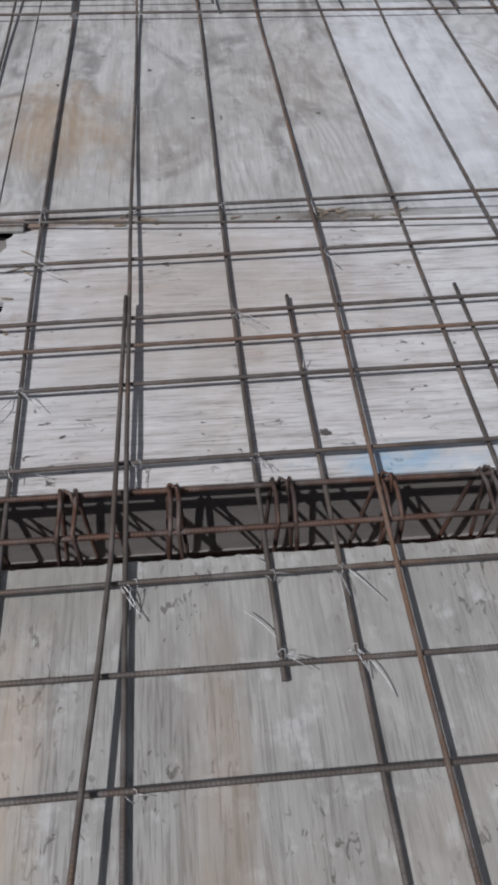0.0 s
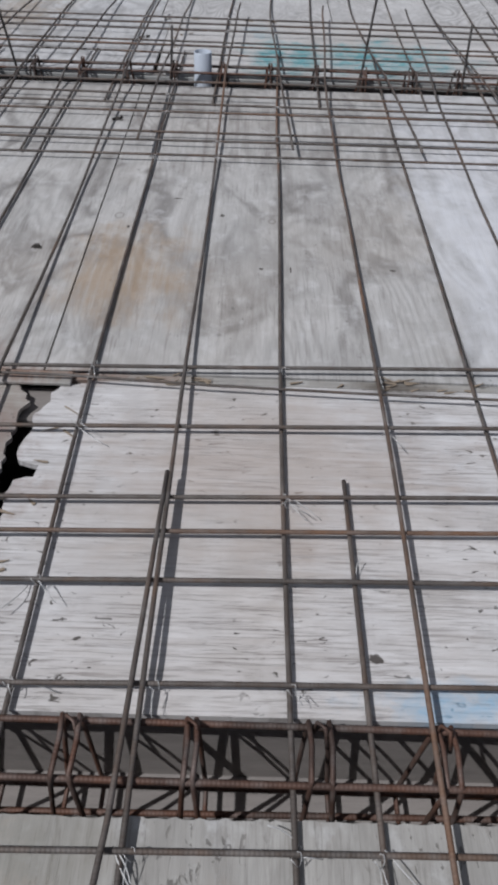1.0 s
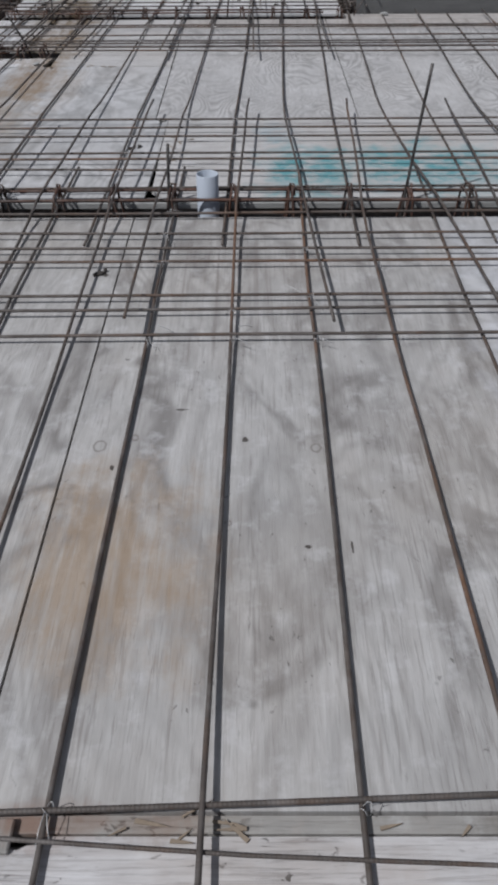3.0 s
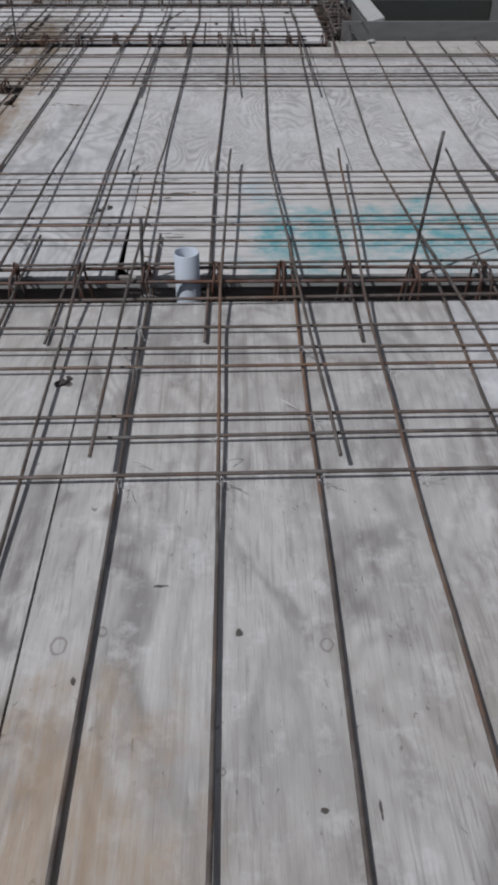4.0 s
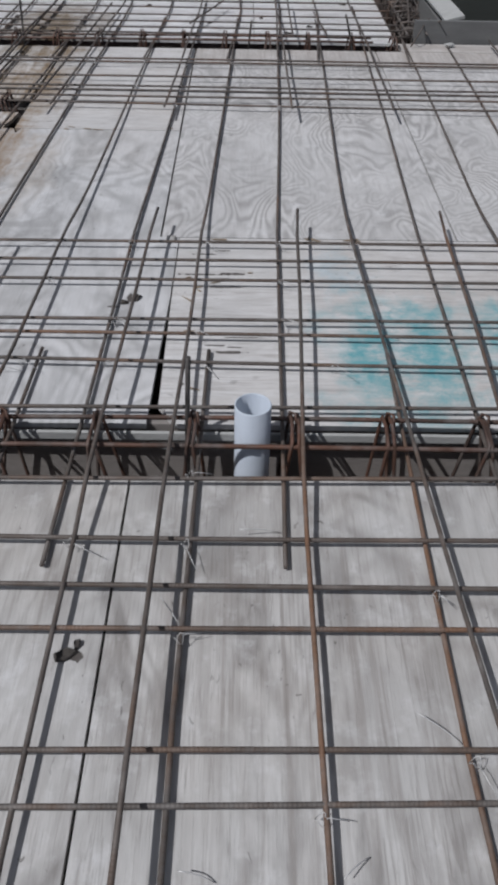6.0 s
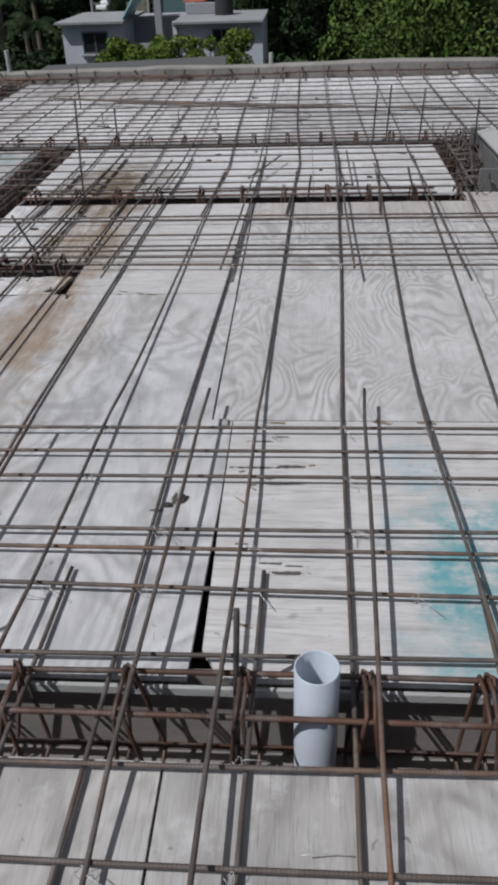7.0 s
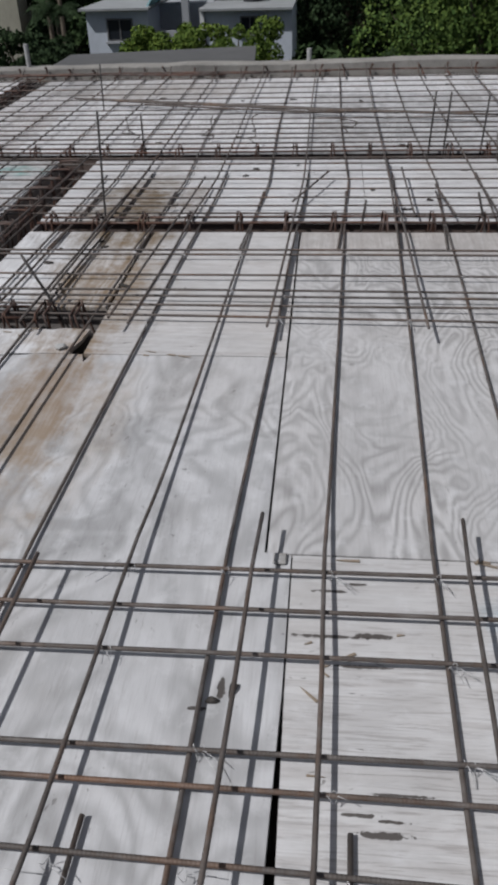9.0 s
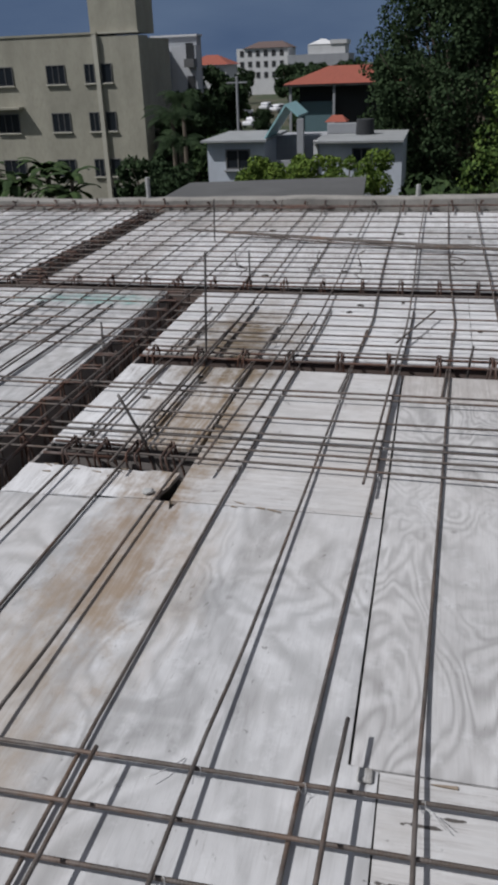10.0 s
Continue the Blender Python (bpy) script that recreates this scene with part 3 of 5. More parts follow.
# loose short bars over the supports
TOPS = (
    (-0.01, 9.2, 11.0, HIGH, 0.03, BAR), (0.10, 9.6, 10.6, 0.09, 0.0, BAR), (-1.75, 8.5, 10.8, HIGH, 0.05, BAR), (-2.05, 8.3, 10.7, LOW, 0.05, BAR),
    (-1.36, 8.12, 10.4, 0.085, 0.12, BAR), (0.33, 9.55, 10.15, 0.10, -0.05, BAR), (-0.62, 9.9, 10.6, 0.07, 0.22, BAR), (-2.9, 8.2, 10.6, HIGH, 0.05, BAR), (-3.3, 8.0, 10.9, HIGH, 0.02, BAR), (-3.75, 7.8, 10.7, LOW, 0.03, BAR), (-4.4, 8.1, 10.8, HIGH, 0.02, BAR),
)
for i, (x, y0, y1, z, dx, mat) in enumerate(TOPS):
    rebar([(x, y0, z), (x + dx, y1, z + 0.002)], mat, seed=900 + i, group="short top bars over the beams", label="short dark deformed bar laid across a beam slot", wobble=0.002)

# cross bars, in two lapped lengths: place at x = 0 and slope, where they run askew
CROSS = (
    (-2.4, 0.0), (-1.8, 0.0), (-1.2, 0.0), (-0.6, 0.0), (0.1, 0.0), (0.606, 0.0), (0.830, 0.0), (1.034, 0.008), (1.367, 0.02), (1.640, 0.022), (1.797, 0.027),
    (1.917, 0.033), (2.201, 0.034), (2.486, 0.033),
    (4.157, 0.014), (4.338, 0.009), (4.443, 0.009), (4.730, 0.008), (4.848, 0.0), (4.997, 0.0), (5.218, 0.010),
    (5.522, 0.005), (5.750, -0.012), (5.918, 0.0), (6.012, 0.006), (6.283, 0.005), (6.434, 0.005), (6.588, 0.005), (8.245, -0.014),
)
CROSS += tuple((y, None) for y in (
    8.385, 8.49, 8.565, 8.765, 9.06, 9.13,
    9.77, 9.93, 10.10, 10.31, 10.54, 10.76, 10.95, 11.12,
    11.60, 11.76, 11.93, 12.12, 12.30, 12.52, 12.75, 12.95, 13.22, 13.50, 13.78, 14.10, 14.40, 14.72,
))
for i, (y, slope) in enumerate(CROSS):
    z = MID
    rnd = random.Random(i + 50)
    if slope is None:
        slope = rnd.uniform(-0.002, 0.004)
    lab = "dark deformed bar lying crosswise under the long bars"
    mat = BAR_RUST if y in (1.797, 4.730, 5.918) else BAR
    split = rnd.choice((-3.4, -2.9, 2.4, 3.1))
    if 9.74 < y < 11.2:
        spans = ((X_L, split if split < 0 else -3.1), ((split if split < 0 else -3.1) - 0.5, 1.02), (2.62, X_R))
    else:
        spans = ((X_L, split), (split - 0.5, X_R))
    for j, (a, b) in enumerate(spans):
        off = 0.0 if a < 0 < b else 0.014
        rebar([(a, y + slope * max(a, -2.0) + off, z), (-2.0, y - slope * 2.0 + off, z), (2.0, y + slope * 2.0 + off, z), (b, y + slope * min(b, 2.0) + off, z)] if a < -2.0 and b > 2.0
              else [(a, y + slope * max(-2.0, min(a, 2.0)) + off, z), (b, y + slope * max(-2.0, min(b, 2.0)) + off, z)], mat, seed=400 + i * 3 + j, group="cross deck bars", label=lab)
# a bowed thin rod beside the sheet joint
rebar([(-1.6, 2.43, MID), (-0.45, 2.425, MID), (0.0, 2.395, MID), (0.6, 2.37, MID), (1.4, 2.35, MID)], BAR, 0.0045, 777, "cross deck bars", "thin bowed rod lying crosswise beside a joint")
# bars lying slantwise on the far bay
for i, (a, b) in enumerate((((-3.0, 13.45), (0.8, 12.50)), ((-2.6, 13.36), (1.1, 12.45)), ((-2.2, 13.08), (-0.3, 12.62)), ((-2.9, 13.40), (0.2, 12.58)), ((-0.6, 12.74), (1.6, 12.40)))):
    rebar([(a[0], a[1], 0.062), ((a[0] + b[0]) / 2, (a[1] + b[1]) / 2 - 0.03, 0.064), (b[0], b[1], 0.060)], BAR, 0.009, 800 + i, "loose slanting bars", label="loose dark bar lying slantwise over the mesh", wobble=0.004)


# ---------------------------------------------------------------- beam cages
def cage(along, start, end, mid, width, top, bottom, spacing, seed, first=None, tilt=0.0, dense=1, twin=False, iron=CAGE):
    """Stirrups on four bars. along: the axis that the cage follows."""
    thing = empty("beam_cage", "rusty stirrup cage hanging in a beam slot", "beam cage", "beam cages", at=(start, mid, 0) if along == "x" else (mid, start, 0))
    base = Vector(thing.location)
    w = width / 2

    def spot(s, v, z):
        p = Vector((s, mid + v, z)) if along == "x" else Vector((mid + v, s, z))
        return tuple(p - base)

    for v, z in ((-w, top - 0.016), *(((-w + 0.018, top - 0.018),) if twin else ()), (w, top - 0.016), (-w, bottom + 0.016), (w, bottom + 0.016), (0.0, bottom + 0.016)):
        pts = [spot(s, v + 0.004 * math.sin(s * 2.1 + v * 40), z + 0.004 * math.sin(s * 1.7 + z * 30)) for s in np.arange(start, end + 0.01, 0.35)]
        rod("bar", pts, 0.0075, iron, thing, 7)
    rnd = random.Random(seed)
    s = first if first is not None else start + 0.1
    while s < end - 0.05:
        for j in range(dense + 1):
            a, b = rnd.uniform(-0.012, 0.012) + j * 0.02, rnd.uniform(-0.02, 0.02) + (0.045 if j else -0.035)
            h = rnd.uniform(-0.006, 0.006)
            loop = [(s + a, -w - 0.008, top + h), (s + a + 0.004, w * 0.2, top + h + 0.004), (s + a, w + 0.008, top + h), (s + b + tilt, w + 0.01, bottom), (s + b + tilt, -w - 0.01, bottom)]
            dens = []
            for (p0, p1) in zip(loop, loop[1:] + loop[:1]):
                dens += [tuple(p0[i] + (p1[i] - p0[i]) * f for i in range(3)) for f in (0.06, 0.5, 0.94)]
            rod("stirrup", [spot(*q) for q in dens], 0.0058, iron, thing, 6, True)
        hook = [(s, w * 0.9, top - 0.02), (s + 0.004, w * 0.9, top + 0.02), (s + 0.02, w * 0.7, top + 0.022), (s + 0.026, w * 0.4, top - 0.03)]
        rod("hook", [spot(*q) for q in hook], 0.0045, iron, thing, 6)
        s += spacing * rnd.uniform(0.96, 1.04)
    return thing


cage("x", -3.2, 3.4, 1.228, 0.115, 0.036, -0.27, 0.247, 1, first=-0.21 - 0.247 * 11)
cage("x", -5.5, 4.6, 5.388, 0.122, 0.062, -0.24, 0.281, 2, first=-0.90 - 0.281 * 15)
cage("x", -2.15, 0.95, 9.61, 0.11, 0.062, -0.24, 0.288, 3, first=-2.09)
cage("x", -6.5, 4.6, 11.33, 0.12, 0.06, -0.24, 0.296, 4, first=-6.3)
cage("y", 6.3, 11.1, -2.35, 0.15, 0.05, -0.24, 0.24, 5)
cage("y", 11.5, 14.9, -3.87, 0.15, 0.05, -0.24, 0.24, 6)
cage("x", -2.15, -1.5, 8.30, 0.13, 0.045, -0.24, 0.16, 7, tilt=0.05)
cage("y", 9.7, 11.4, 0.98, 0.14, 0.085, -0.22, 0.155, 8, tilt=0.09, iron=BAR)

# crooked bars tangled in the slot beside the stair opening
for i in range(26):
    rnd = random.Random(i + 300)
    x, y = rnd.uniform(0.86, 1.10), rnd.uniform(9.75, 11.2)
    pts = [(x, y, rnd.uniform(-0.2, 0.0))]
    for j in range(3):
        x, y = x + rnd.uniform(-0.07, 0.09), y + rnd.uniform(-0.22, 0.22)
        pts.append((min(1.13, max(0.84, x)), y, 0.03 + 0.05 * j + rnd.uniform(-0.02, 0.05)))
    rebar(pts, BAR, 0.005, 1200 + i, "tangled bars by the stair opening", "crooked dark bar sticking out of a beam slot", 0.004)

# bent-up bar ends along the kerb, and rusty bars lying at its foot
for i in range(42):
    rnd = random.Random(i + 640)
    x, lean, h = -7.6 + i * 0.294 + rnd.uniform(-0.03, 0.03), rnd.uniform(-0.03, 0.03), rnd.uniform(0.09, 0.135)
    ob = rod("bar_hook", [(x, 14.72, 0.05), (x, 14.93, 0.045), (x + 0.003, 14.972, 0.06), (x + lean, 14.985, h), (x + lean, 14.97, h + 0.012), (x + lean * 1.4, 14.93, h + 0.014)], 0.0105, CAGE, None, 7)
    tagged(ob, "rusty bent-up bar end at the foot of the concrete kerb", "bar hook", "bar hooks along the kerb")
for i, (x0, x1, y, z) in enumerate(((-7.6, -0.4, 14.95, 0.062), (-7.6, -1.1, 14.90, 0.058), (-2.2, 5.4, 14.95, 0.064), (-5.2, -1.6, 14.84, 0.060))):
    rebar([(x0, y, z), ((x0 + x1) / 2, y + 0.015, z + 0.006), (x1, y - 0.01, z)], CAGE, 0.010, 850 + i, "bars along the kerb", "rusty bar lying along the foot of the concrete kerb", 0.01)


# ---------------------------------------------------------------- small things on the deck
POST = steel("starter_steel", (0.045, 0.042, 0.04), (0.08, 0.06, 0.05), 0.1)


def standing_rod(x, y, lean_x, lean_y, height, base=-0.25):
    t = (height - base)
    pts = [(x - lean_x * 0.3, y - lean_y * 0.3, base), (x, y, 0.0), (x + lean_x * 0.5, y + lean_y * 0.5, height * 0.5), (x + lean_x, y + lean_y, height)]
    return tagged(rod("starter_bar", smooth_bar(pts, 0.1, 0.002, int(x * 100)), 0.0072, POST), "dark upright starter bar rising from a beam slot", "starter bar", "starter bars")


for x, y, dx, dy, h in (
    (0.745, 5.43, 0.06, 0.03, 0.60), (-0.372, 5.42, 0.01, 0.02, 0.27), (1.36, 5.45, -0.01, 0.0, 0.33), (-1.27, 5.38, -0.10, 0.0, 0.60),
    (-2.42, 9.62, -0.10, 0.25, 0.14), (-1.68, 8.38, -0.14, 0.02, 0.27), (-1.75, 9.63, 0.02, 0.05, 0.65), (-1.86, 11.36, 0.0, 0.0, 0.30), (-2.62, 13.1, 0.0, 0.05, 0.42),
    (0.36, 11.38, 0.02, 0.0, 0.44), (0.47, 11.36, 0.02, 0.0, 0.44), (0.76, 11.42, 0.02, 0.0, 0.40), (1.15, 11.0, 0.0, 0.0, 0.38),
    (-0.20, 9.62, 0.02, 0.0, 0.16), (0.52, 9.62, -0.06, 0.02, 0.20),
):
    standing_rod(x, y, dx, dy, h)

# plastic sleeve standing in the second slot
sleeve = empty("pvc_pipe", "pale blue-white plastic pipe standing open-ended in a beam slot", "pipe", at=(-0.185, 5.389, DEPTH))
bm = bmesh.new()
H, ro, ri = 0.150 - DEPTH, 0.0515, 0.047
rings = []
for r, z in ((ro, 0), (ro, H - 0.002), (ro - 0.0015, H), (ri + 0.0015, H), (ri, H - 0.002), (ri, 0.02)):
    rings.append([bm.verts.new((r * math.cos(a), r * math.sin(a), z)) for a in np.linspace(0, 2 * math.pi, 48, endpoint=False)])
for a, b in zip(rings, rings[1:]):
    for i in range(48):
        bm.faces.new((a[i], a[(i + 1) % 48], b[(i + 1) % 48], b[i])).smooth = True
part("sleeve", bm, PVC, sleeve)

# wire ties at crossings: a twist and two loose ends


def tie_wire(x, y, seed):
    rnd = random.Random(seed)
    thing = empty("tie_wire", "bright twisted tie wire at a bar crossing", "tie wire", "tie wires", at=(x, y, MID))
    ring = [(0.0105 * math.cos(a), 0.0105 * math.sin(a), 0.013 * math.sin(a * 2)) for a in np.linspace(0, 2 * math.pi, 10, endpoint=False)]
    rod("loop", ring, 0.0009, WIRE, thing, 5, True)
    a0 = rnd.uniform(-1.9, 0.3)
    for j in range(rnd.choice((1, 2, 2))):
        a, L = a0 + rnd.uniform(-0.35, 0.35), rnd.uniform(0.03, 0.085)
        ends = [(0.012 * math.cos(a), 0.012 * math.sin(a), 0.008)]
        for f in (0.3, 0.6, 1.0):
            ends.append((L * f * math.cos(a + 0.12 * f), L * f * math.sin(a + 0.12 * f), 0.012 + 0.016 * f * (1.2 - f) - 0.018 * f))
        rod("loose_end", ends, 0.0009, WIRE, thing, 5)
    return thing


for i, (k, y) in enumerate((
    (1, 1.03), (2, 1.03), (2.5, 1.03), (2.5, 0.845), (2, 0.845), (1, 0.60), (0, 1.362), (1.03, 1.362), (2, 1.362), (0, 2.19), (2, 1.90), (0, 1.63), (3, 2.19), (0, 2.475), (2, 2.475), (3, 2.475),
    (1, 4.12), (0, 4.12), (2, 4.12), (3, 4.12), (0, 4.975), (0, 5.222), (0, 4.70), (-1, 4.975), (2, 4.42), (0.95, 4.31), (2, 4.825), (3, 4.70),
    (-1, 6.005), (1, 6.005), (-2, 6.575), (-1, 6.575), (0, 6.575), (1, 6.575), (2, 6.575), (1.5, 5.735), (-1, 5.735), (-2, 5.735), (-2, 6.27), (1, 6.27), (2, 6.27), (0, 5.915),
    (-3, 8.22), (-1, 8.22), (1, 8.22), (2, 8.75), (-2, 8.57), (0, 9.05), (-2, 9.05), (3, 9.05), (-3, 9.05), (-1, 8.48), (2, 8.39),
)):
    tie_wire(line_x(k, y) + 0.004, y, i + 1)

# loose ends of tie wire: where each starts at a bar and where it lies on the boards
for i, ((x0, y0), (x1, y1)) in enumerate((
    ((-0.093, 1.044), (-0.032, 0.958)), ((-0.089, 1.041), (-0.052, 0.967)), ((0.182, 1.087), (0.246, 1.060)), ((0.169, 0.949), (0.249, 0.872)),
    ((0.392, 1.050), (0.479, 0.967)), ((0.390, 0.846), (0.454, 0.752)), ((0.388, 0.848), (0.412, 0.794)), ((-0.381, 2.211), (-0.263, 2.131)),
    ((0.225, 1.937), (0.324, 1.876)), ((-0.366, 1.373), (-0.253, 1.358)), ((0.408, 1.726), (0.400, 1.670)), ((-0.423, 1.542), (-0.378, 1.642)),
    ((-0.217, 5.027), (-0.114, 5.045)), ((-0.397, 4.812), (-0.351, 4.755)), ((0.149, 4.525), (0.235, 4.475)), ((-0.529, 5.345), (-0.413, 5.363)),
    ((-0.317, 4.220), (-0.254, 4.213)), ((-0.029, 4.210), (0.023, 4.257)), ((-1.050, 6.531), (-0.979, 6.637)), ((-0.669, 6.022), (-0.657, 5.997)),
    ((-0.997, 5.720), (-0.916, 5.730)), ((-0.084, 6.022), (-0.060, 5.974)), ((-0.339, 5.755), (-0.292, 5.707)),
)):
    rnd = random.Random(i + 21)
    bend = rnd.uniform(-0.10, 0.10)
    pts = [(x0 + (x1 - x0) * f - bend * (y1 - y0) * math.sin(f * 3.14), y0 + (y1 - y0) * f + bend * (x1 - x0) * math.sin(f * 3.14), 0.030 * (1 - f) ** 2 + 0.004 + 0.012 * math.sin(f * 3.1)) for f in (0, 0.2, 0.4, 0.6, 0.8, 1)]
    tagged(rod("wire_offcut", pts, 0.0013, WIRE, None, 5), "bright bent offcut of tie wire on the boards", "wire offcut", "wire offcuts")

# knots of bent wire by the fourth beam
for i, (x, y) in enumerate(((-2.02, 11.62), (-1.40, 11.75), (-0.98, 11.62), (-0.25, 12.05))):
    rnd = random.Random(i + 5)
    pts = [(x, y, 0.02)]
    for j in range(7):
        pts.append((x + rnd.uniform(-0.09, 0.09), y + rnd.uniform(-0.08, 0.08), 0.05 + 0.035 * j * rnd.uniform(0.3, 1.0)))
    tagged(rod("bent_bar", smooth_bar(pts, 0.03, 0.0), 0.0045, BAR, None, 6), "crooked dark offcut of bar standing on the mesh", "bent bar", "bent bars")

# formwork box round the stair opening
stair = empty("opening_form", "grey plank box round an open stair well", "plank box", at=(1.8, 10.5, 0))


def plank(lo, hi, rz=0.0, ry=0.0, rx=0.0, label=""):
    c = [(a + b) / 2 for a, b in zip(lo, hi)]
    bm = bmesh.new()
    half = [(b - a) / 2 for a, b in zip(lo, hi)]
    box(bm, [-v for v in half], half, 0.003)
    ob = part("plank", bm, PLANK_PALE if ry else PLANK, stair, label)
    ob.matrix_basis = pose(c[0] - 1.8, c[1] - 10.5, c[2], rx, ry, rz)
    return ob


plank((0.96, 9.76, -0.10), (2.70, 9.785, 0.145))
plank((1.14, 11.15, 0.0), (2.70, 11.18, 0.135))
plank((1.20, 9.95, 0.10), (1.34, 11.22, 0.125), rz=1, ry=-14)
plank((1.22, 9.80, -0.30), (1.245, 11.13, 0.05))
# added board, coloured dark in place of the shade below the far plank
part("shade_board", boxed((1.25 - 1.8, 11.10 - 10.5, -0.31), (2.59 - 1.8, 11.125 - 10.5, 0.075), 0.003), WELL_SHADE, stair, "added dark board that stands for the shade inside the opening")
plank((2.60, 9.80, -0.30), (2.63, 11.15, 0.14))
plank((1.3, 9.787, 0.02), (2.2, 9.80, 0.09))
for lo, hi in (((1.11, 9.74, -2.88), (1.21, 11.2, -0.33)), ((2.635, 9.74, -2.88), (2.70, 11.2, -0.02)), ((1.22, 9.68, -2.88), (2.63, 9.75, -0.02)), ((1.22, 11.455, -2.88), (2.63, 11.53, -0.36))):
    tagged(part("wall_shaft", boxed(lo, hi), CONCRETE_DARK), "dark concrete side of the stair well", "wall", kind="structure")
# scraps of board and rubble by the opening
for i, (x, y, s) in enumerate(((1.2, 9.66, 0.07), (0.78, 9.66, 0.05), (1.6, 14.9, 0.10), (0.9, 14.85, 0.07), (-1.55, 7.98, 0.05))):
    rnd = random.Random(i)
    bm = bmesh.new()
    bmesh.ops.create_icosphere(bm, subdivisions=2, radius=s * 0.5)
    for v in bm.verts:
        v.co *= rnd.uniform(0.75, 1.15)
        v.co.z *= 0.5
    ob = tagged(part("rubble", bm, PLANK_PALE), "pale lump of broken concrete lying on the boards", "rubble", "rubble lumps")
    ob.location = (x, y, s * 0.2)
# torn strip of board where two sheets meet, and the gap beside it
tagged(part("board_strip", boxed((-1.35, 2.405, 0.001), (-0.42, 2.468, 0.014), 0.003), PLY_OLD), "splintered brown strip of board along a joint", "board strip")
tagged(part("wood_block", boxed((-0.535, 6.645, 0.001), (-0.495, 6.69, 0.012), 0.004), PLY_OLD), "small brown wooden block on the boards", "wood block")

# dark torn chips of wood on the boards
spread = random.Random(91)
SCRAPS = [(spread.uniform(-1.9, 0.7), spread.uniform(9.85, 11.05), spread.uniform(0.018, 0.042), spread.uniform(-25, 25)) for _ in range(9)]
SCRAPS += [(spread.uniform(-3.4, 2.6), spread.uniform(11.6, 14.7), spread.uniform(0.02, 0.06), spread.uniform(-30, 30)) for _ in range(14)]
SCRAPS += [(spread.uniform(-2.1, -1.4), spread.uniform(7.9, 9.4), spread.uniform(0.02, 0.05), spread.uniform(0, 180)) for _ in range(7)]
TAR = plain("dark_torn_wood", (0.055, 0.048, 0.043), 0.9, 0, 40.0, 0.4, 0.5)
for i, (x, y, s, a) in enumerate(((-0.60, 4.675, 0.040, 20), (-0.575, 4.70, 0.022, 80), (-0.71, 3.28, 0.026, 10), (-0.60, 6.20, 0.030, 70), (-0.645, 6.16, 0.024, 5), *(SCRAPS))):
    rnd = random.Random(i + 77)
    ring = [(s * rnd.uniform(0.45, 1.0) * math.cos(k * 0.785), s * 0.42 * rnd.uniform(0.45, 1.0) * math.sin(k * 0.785)) for k in range(8)]
    bm = prism(ring, 0.0, 0.008)
    for v in bm.verts:
        if v.co.z > 0.001:
            v.co.z += rnd.uniform(-0.005, 0.006)
            v.co.x *= 0.75
    ob = tagged(part("wood_chip", bm, TAR), "dark torn chip of wood stuck to the boards", "wood chip", "dark wood chips")
    ob.matrix_basis = pose(x, y, 0.0015, 0, 0, a)

# splinters torn off along the sheet edges
SPLINTER = plain("splintered_wood", (0.30, 0.24, 0.18), 0.9, 0, 30.0, 0.5, 0.3)
for i, (x0, x1, y0, y1, count) in enumerate(((-0.3, 0.9, 2.43, 2.475, 16), (0.52, 0.66, 2.42, 2.48, 8), (-0.46, 0.3, 6.66, 6.70, 8), (-0.53, -0.40, 1.5, 2.4, 10), (-0.46, -0.15, 5.5, 6.5, 8), (-2.1, -1.5, 8.10, 8.17, 8), (-1.4, -0.6, 7.92, 7.96, 6))):
    for j in range(count):
        rnd = random.Random(i * 50 + j)
        L, w = rnd.uniform(0.02, 0.07), rnd.uniform(0.002, 0.005)
        bm = prism([(0, -w), (L * 0.6, -w * 0.6), (L, 0), (L * 0.5, w * 0.7), (0, w)], 0.0, rnd.uniform(0.002, 0.004))
        ob = tagged(part("wood_splinter", bm, SPLINTER), "brown wood splinter lying at a torn sheet edge", "wood splinter", "wood splinters")
        ob.matrix_basis = pose(rnd.uniform(x0, x1), rnd.uniform(y0, y1), 0.0015, 0, rnd.uniform(-6, 0), rnd.gauss(0, 25) + (180 if rnd.random() < 0.5 else 0))


# ---------------------------------------------------------------- grounds and distance
def ground_material():
    n = Nodes("ground_earth")
    pos = n.place()
    a, b = n.noise(pos, 0.12, 5.0), n.noise(pos, 1.7, 5.0, 0.65)
    c = n.mix(n.ramp(a, 0.4, 0.6), (0.035, 0.055, 0.02), (0.10, 0.085, 0.06))
    c = n.mix(n.ramp(b, 0.45, 0.7), c, (0.03, 0.045, 0.018))
    return n.finish(c, 0.95, 0, b, 0.6, 0.1)


bm = bmesh.new()
bmesh.ops.create_grid(bm, x_segments=40, y_segments=40, size=2500)
for v in bm.verts:
    v.co.z = GROUND - 0.01
tagged(part("ground", bm, ground_material()), "green and earthen ground between the houses", "ground", kind="structure")


def leaf_material(name, light, dark, rough=0.5):
    n = Nodes(name)
    r, a = n.island(), n.noise(n.place(), 0.9, 3.0)
    c = n.mix(r, dark, light)
    c = n.mix(n.math("MULTIPLY", n.ramp(a, 0.38, 0.62), 0.7), c, dark)
    mat = n.finish(c, rough)
    n.put(n.bsdf.inputs["Specular IOR Level"], 0.12)
    return mat


BARK = plain("bark", (0.16, 0.13, 0.10), 0.95, 0, 5.0, 0.5, 0.8, (3, 3, 0.8))
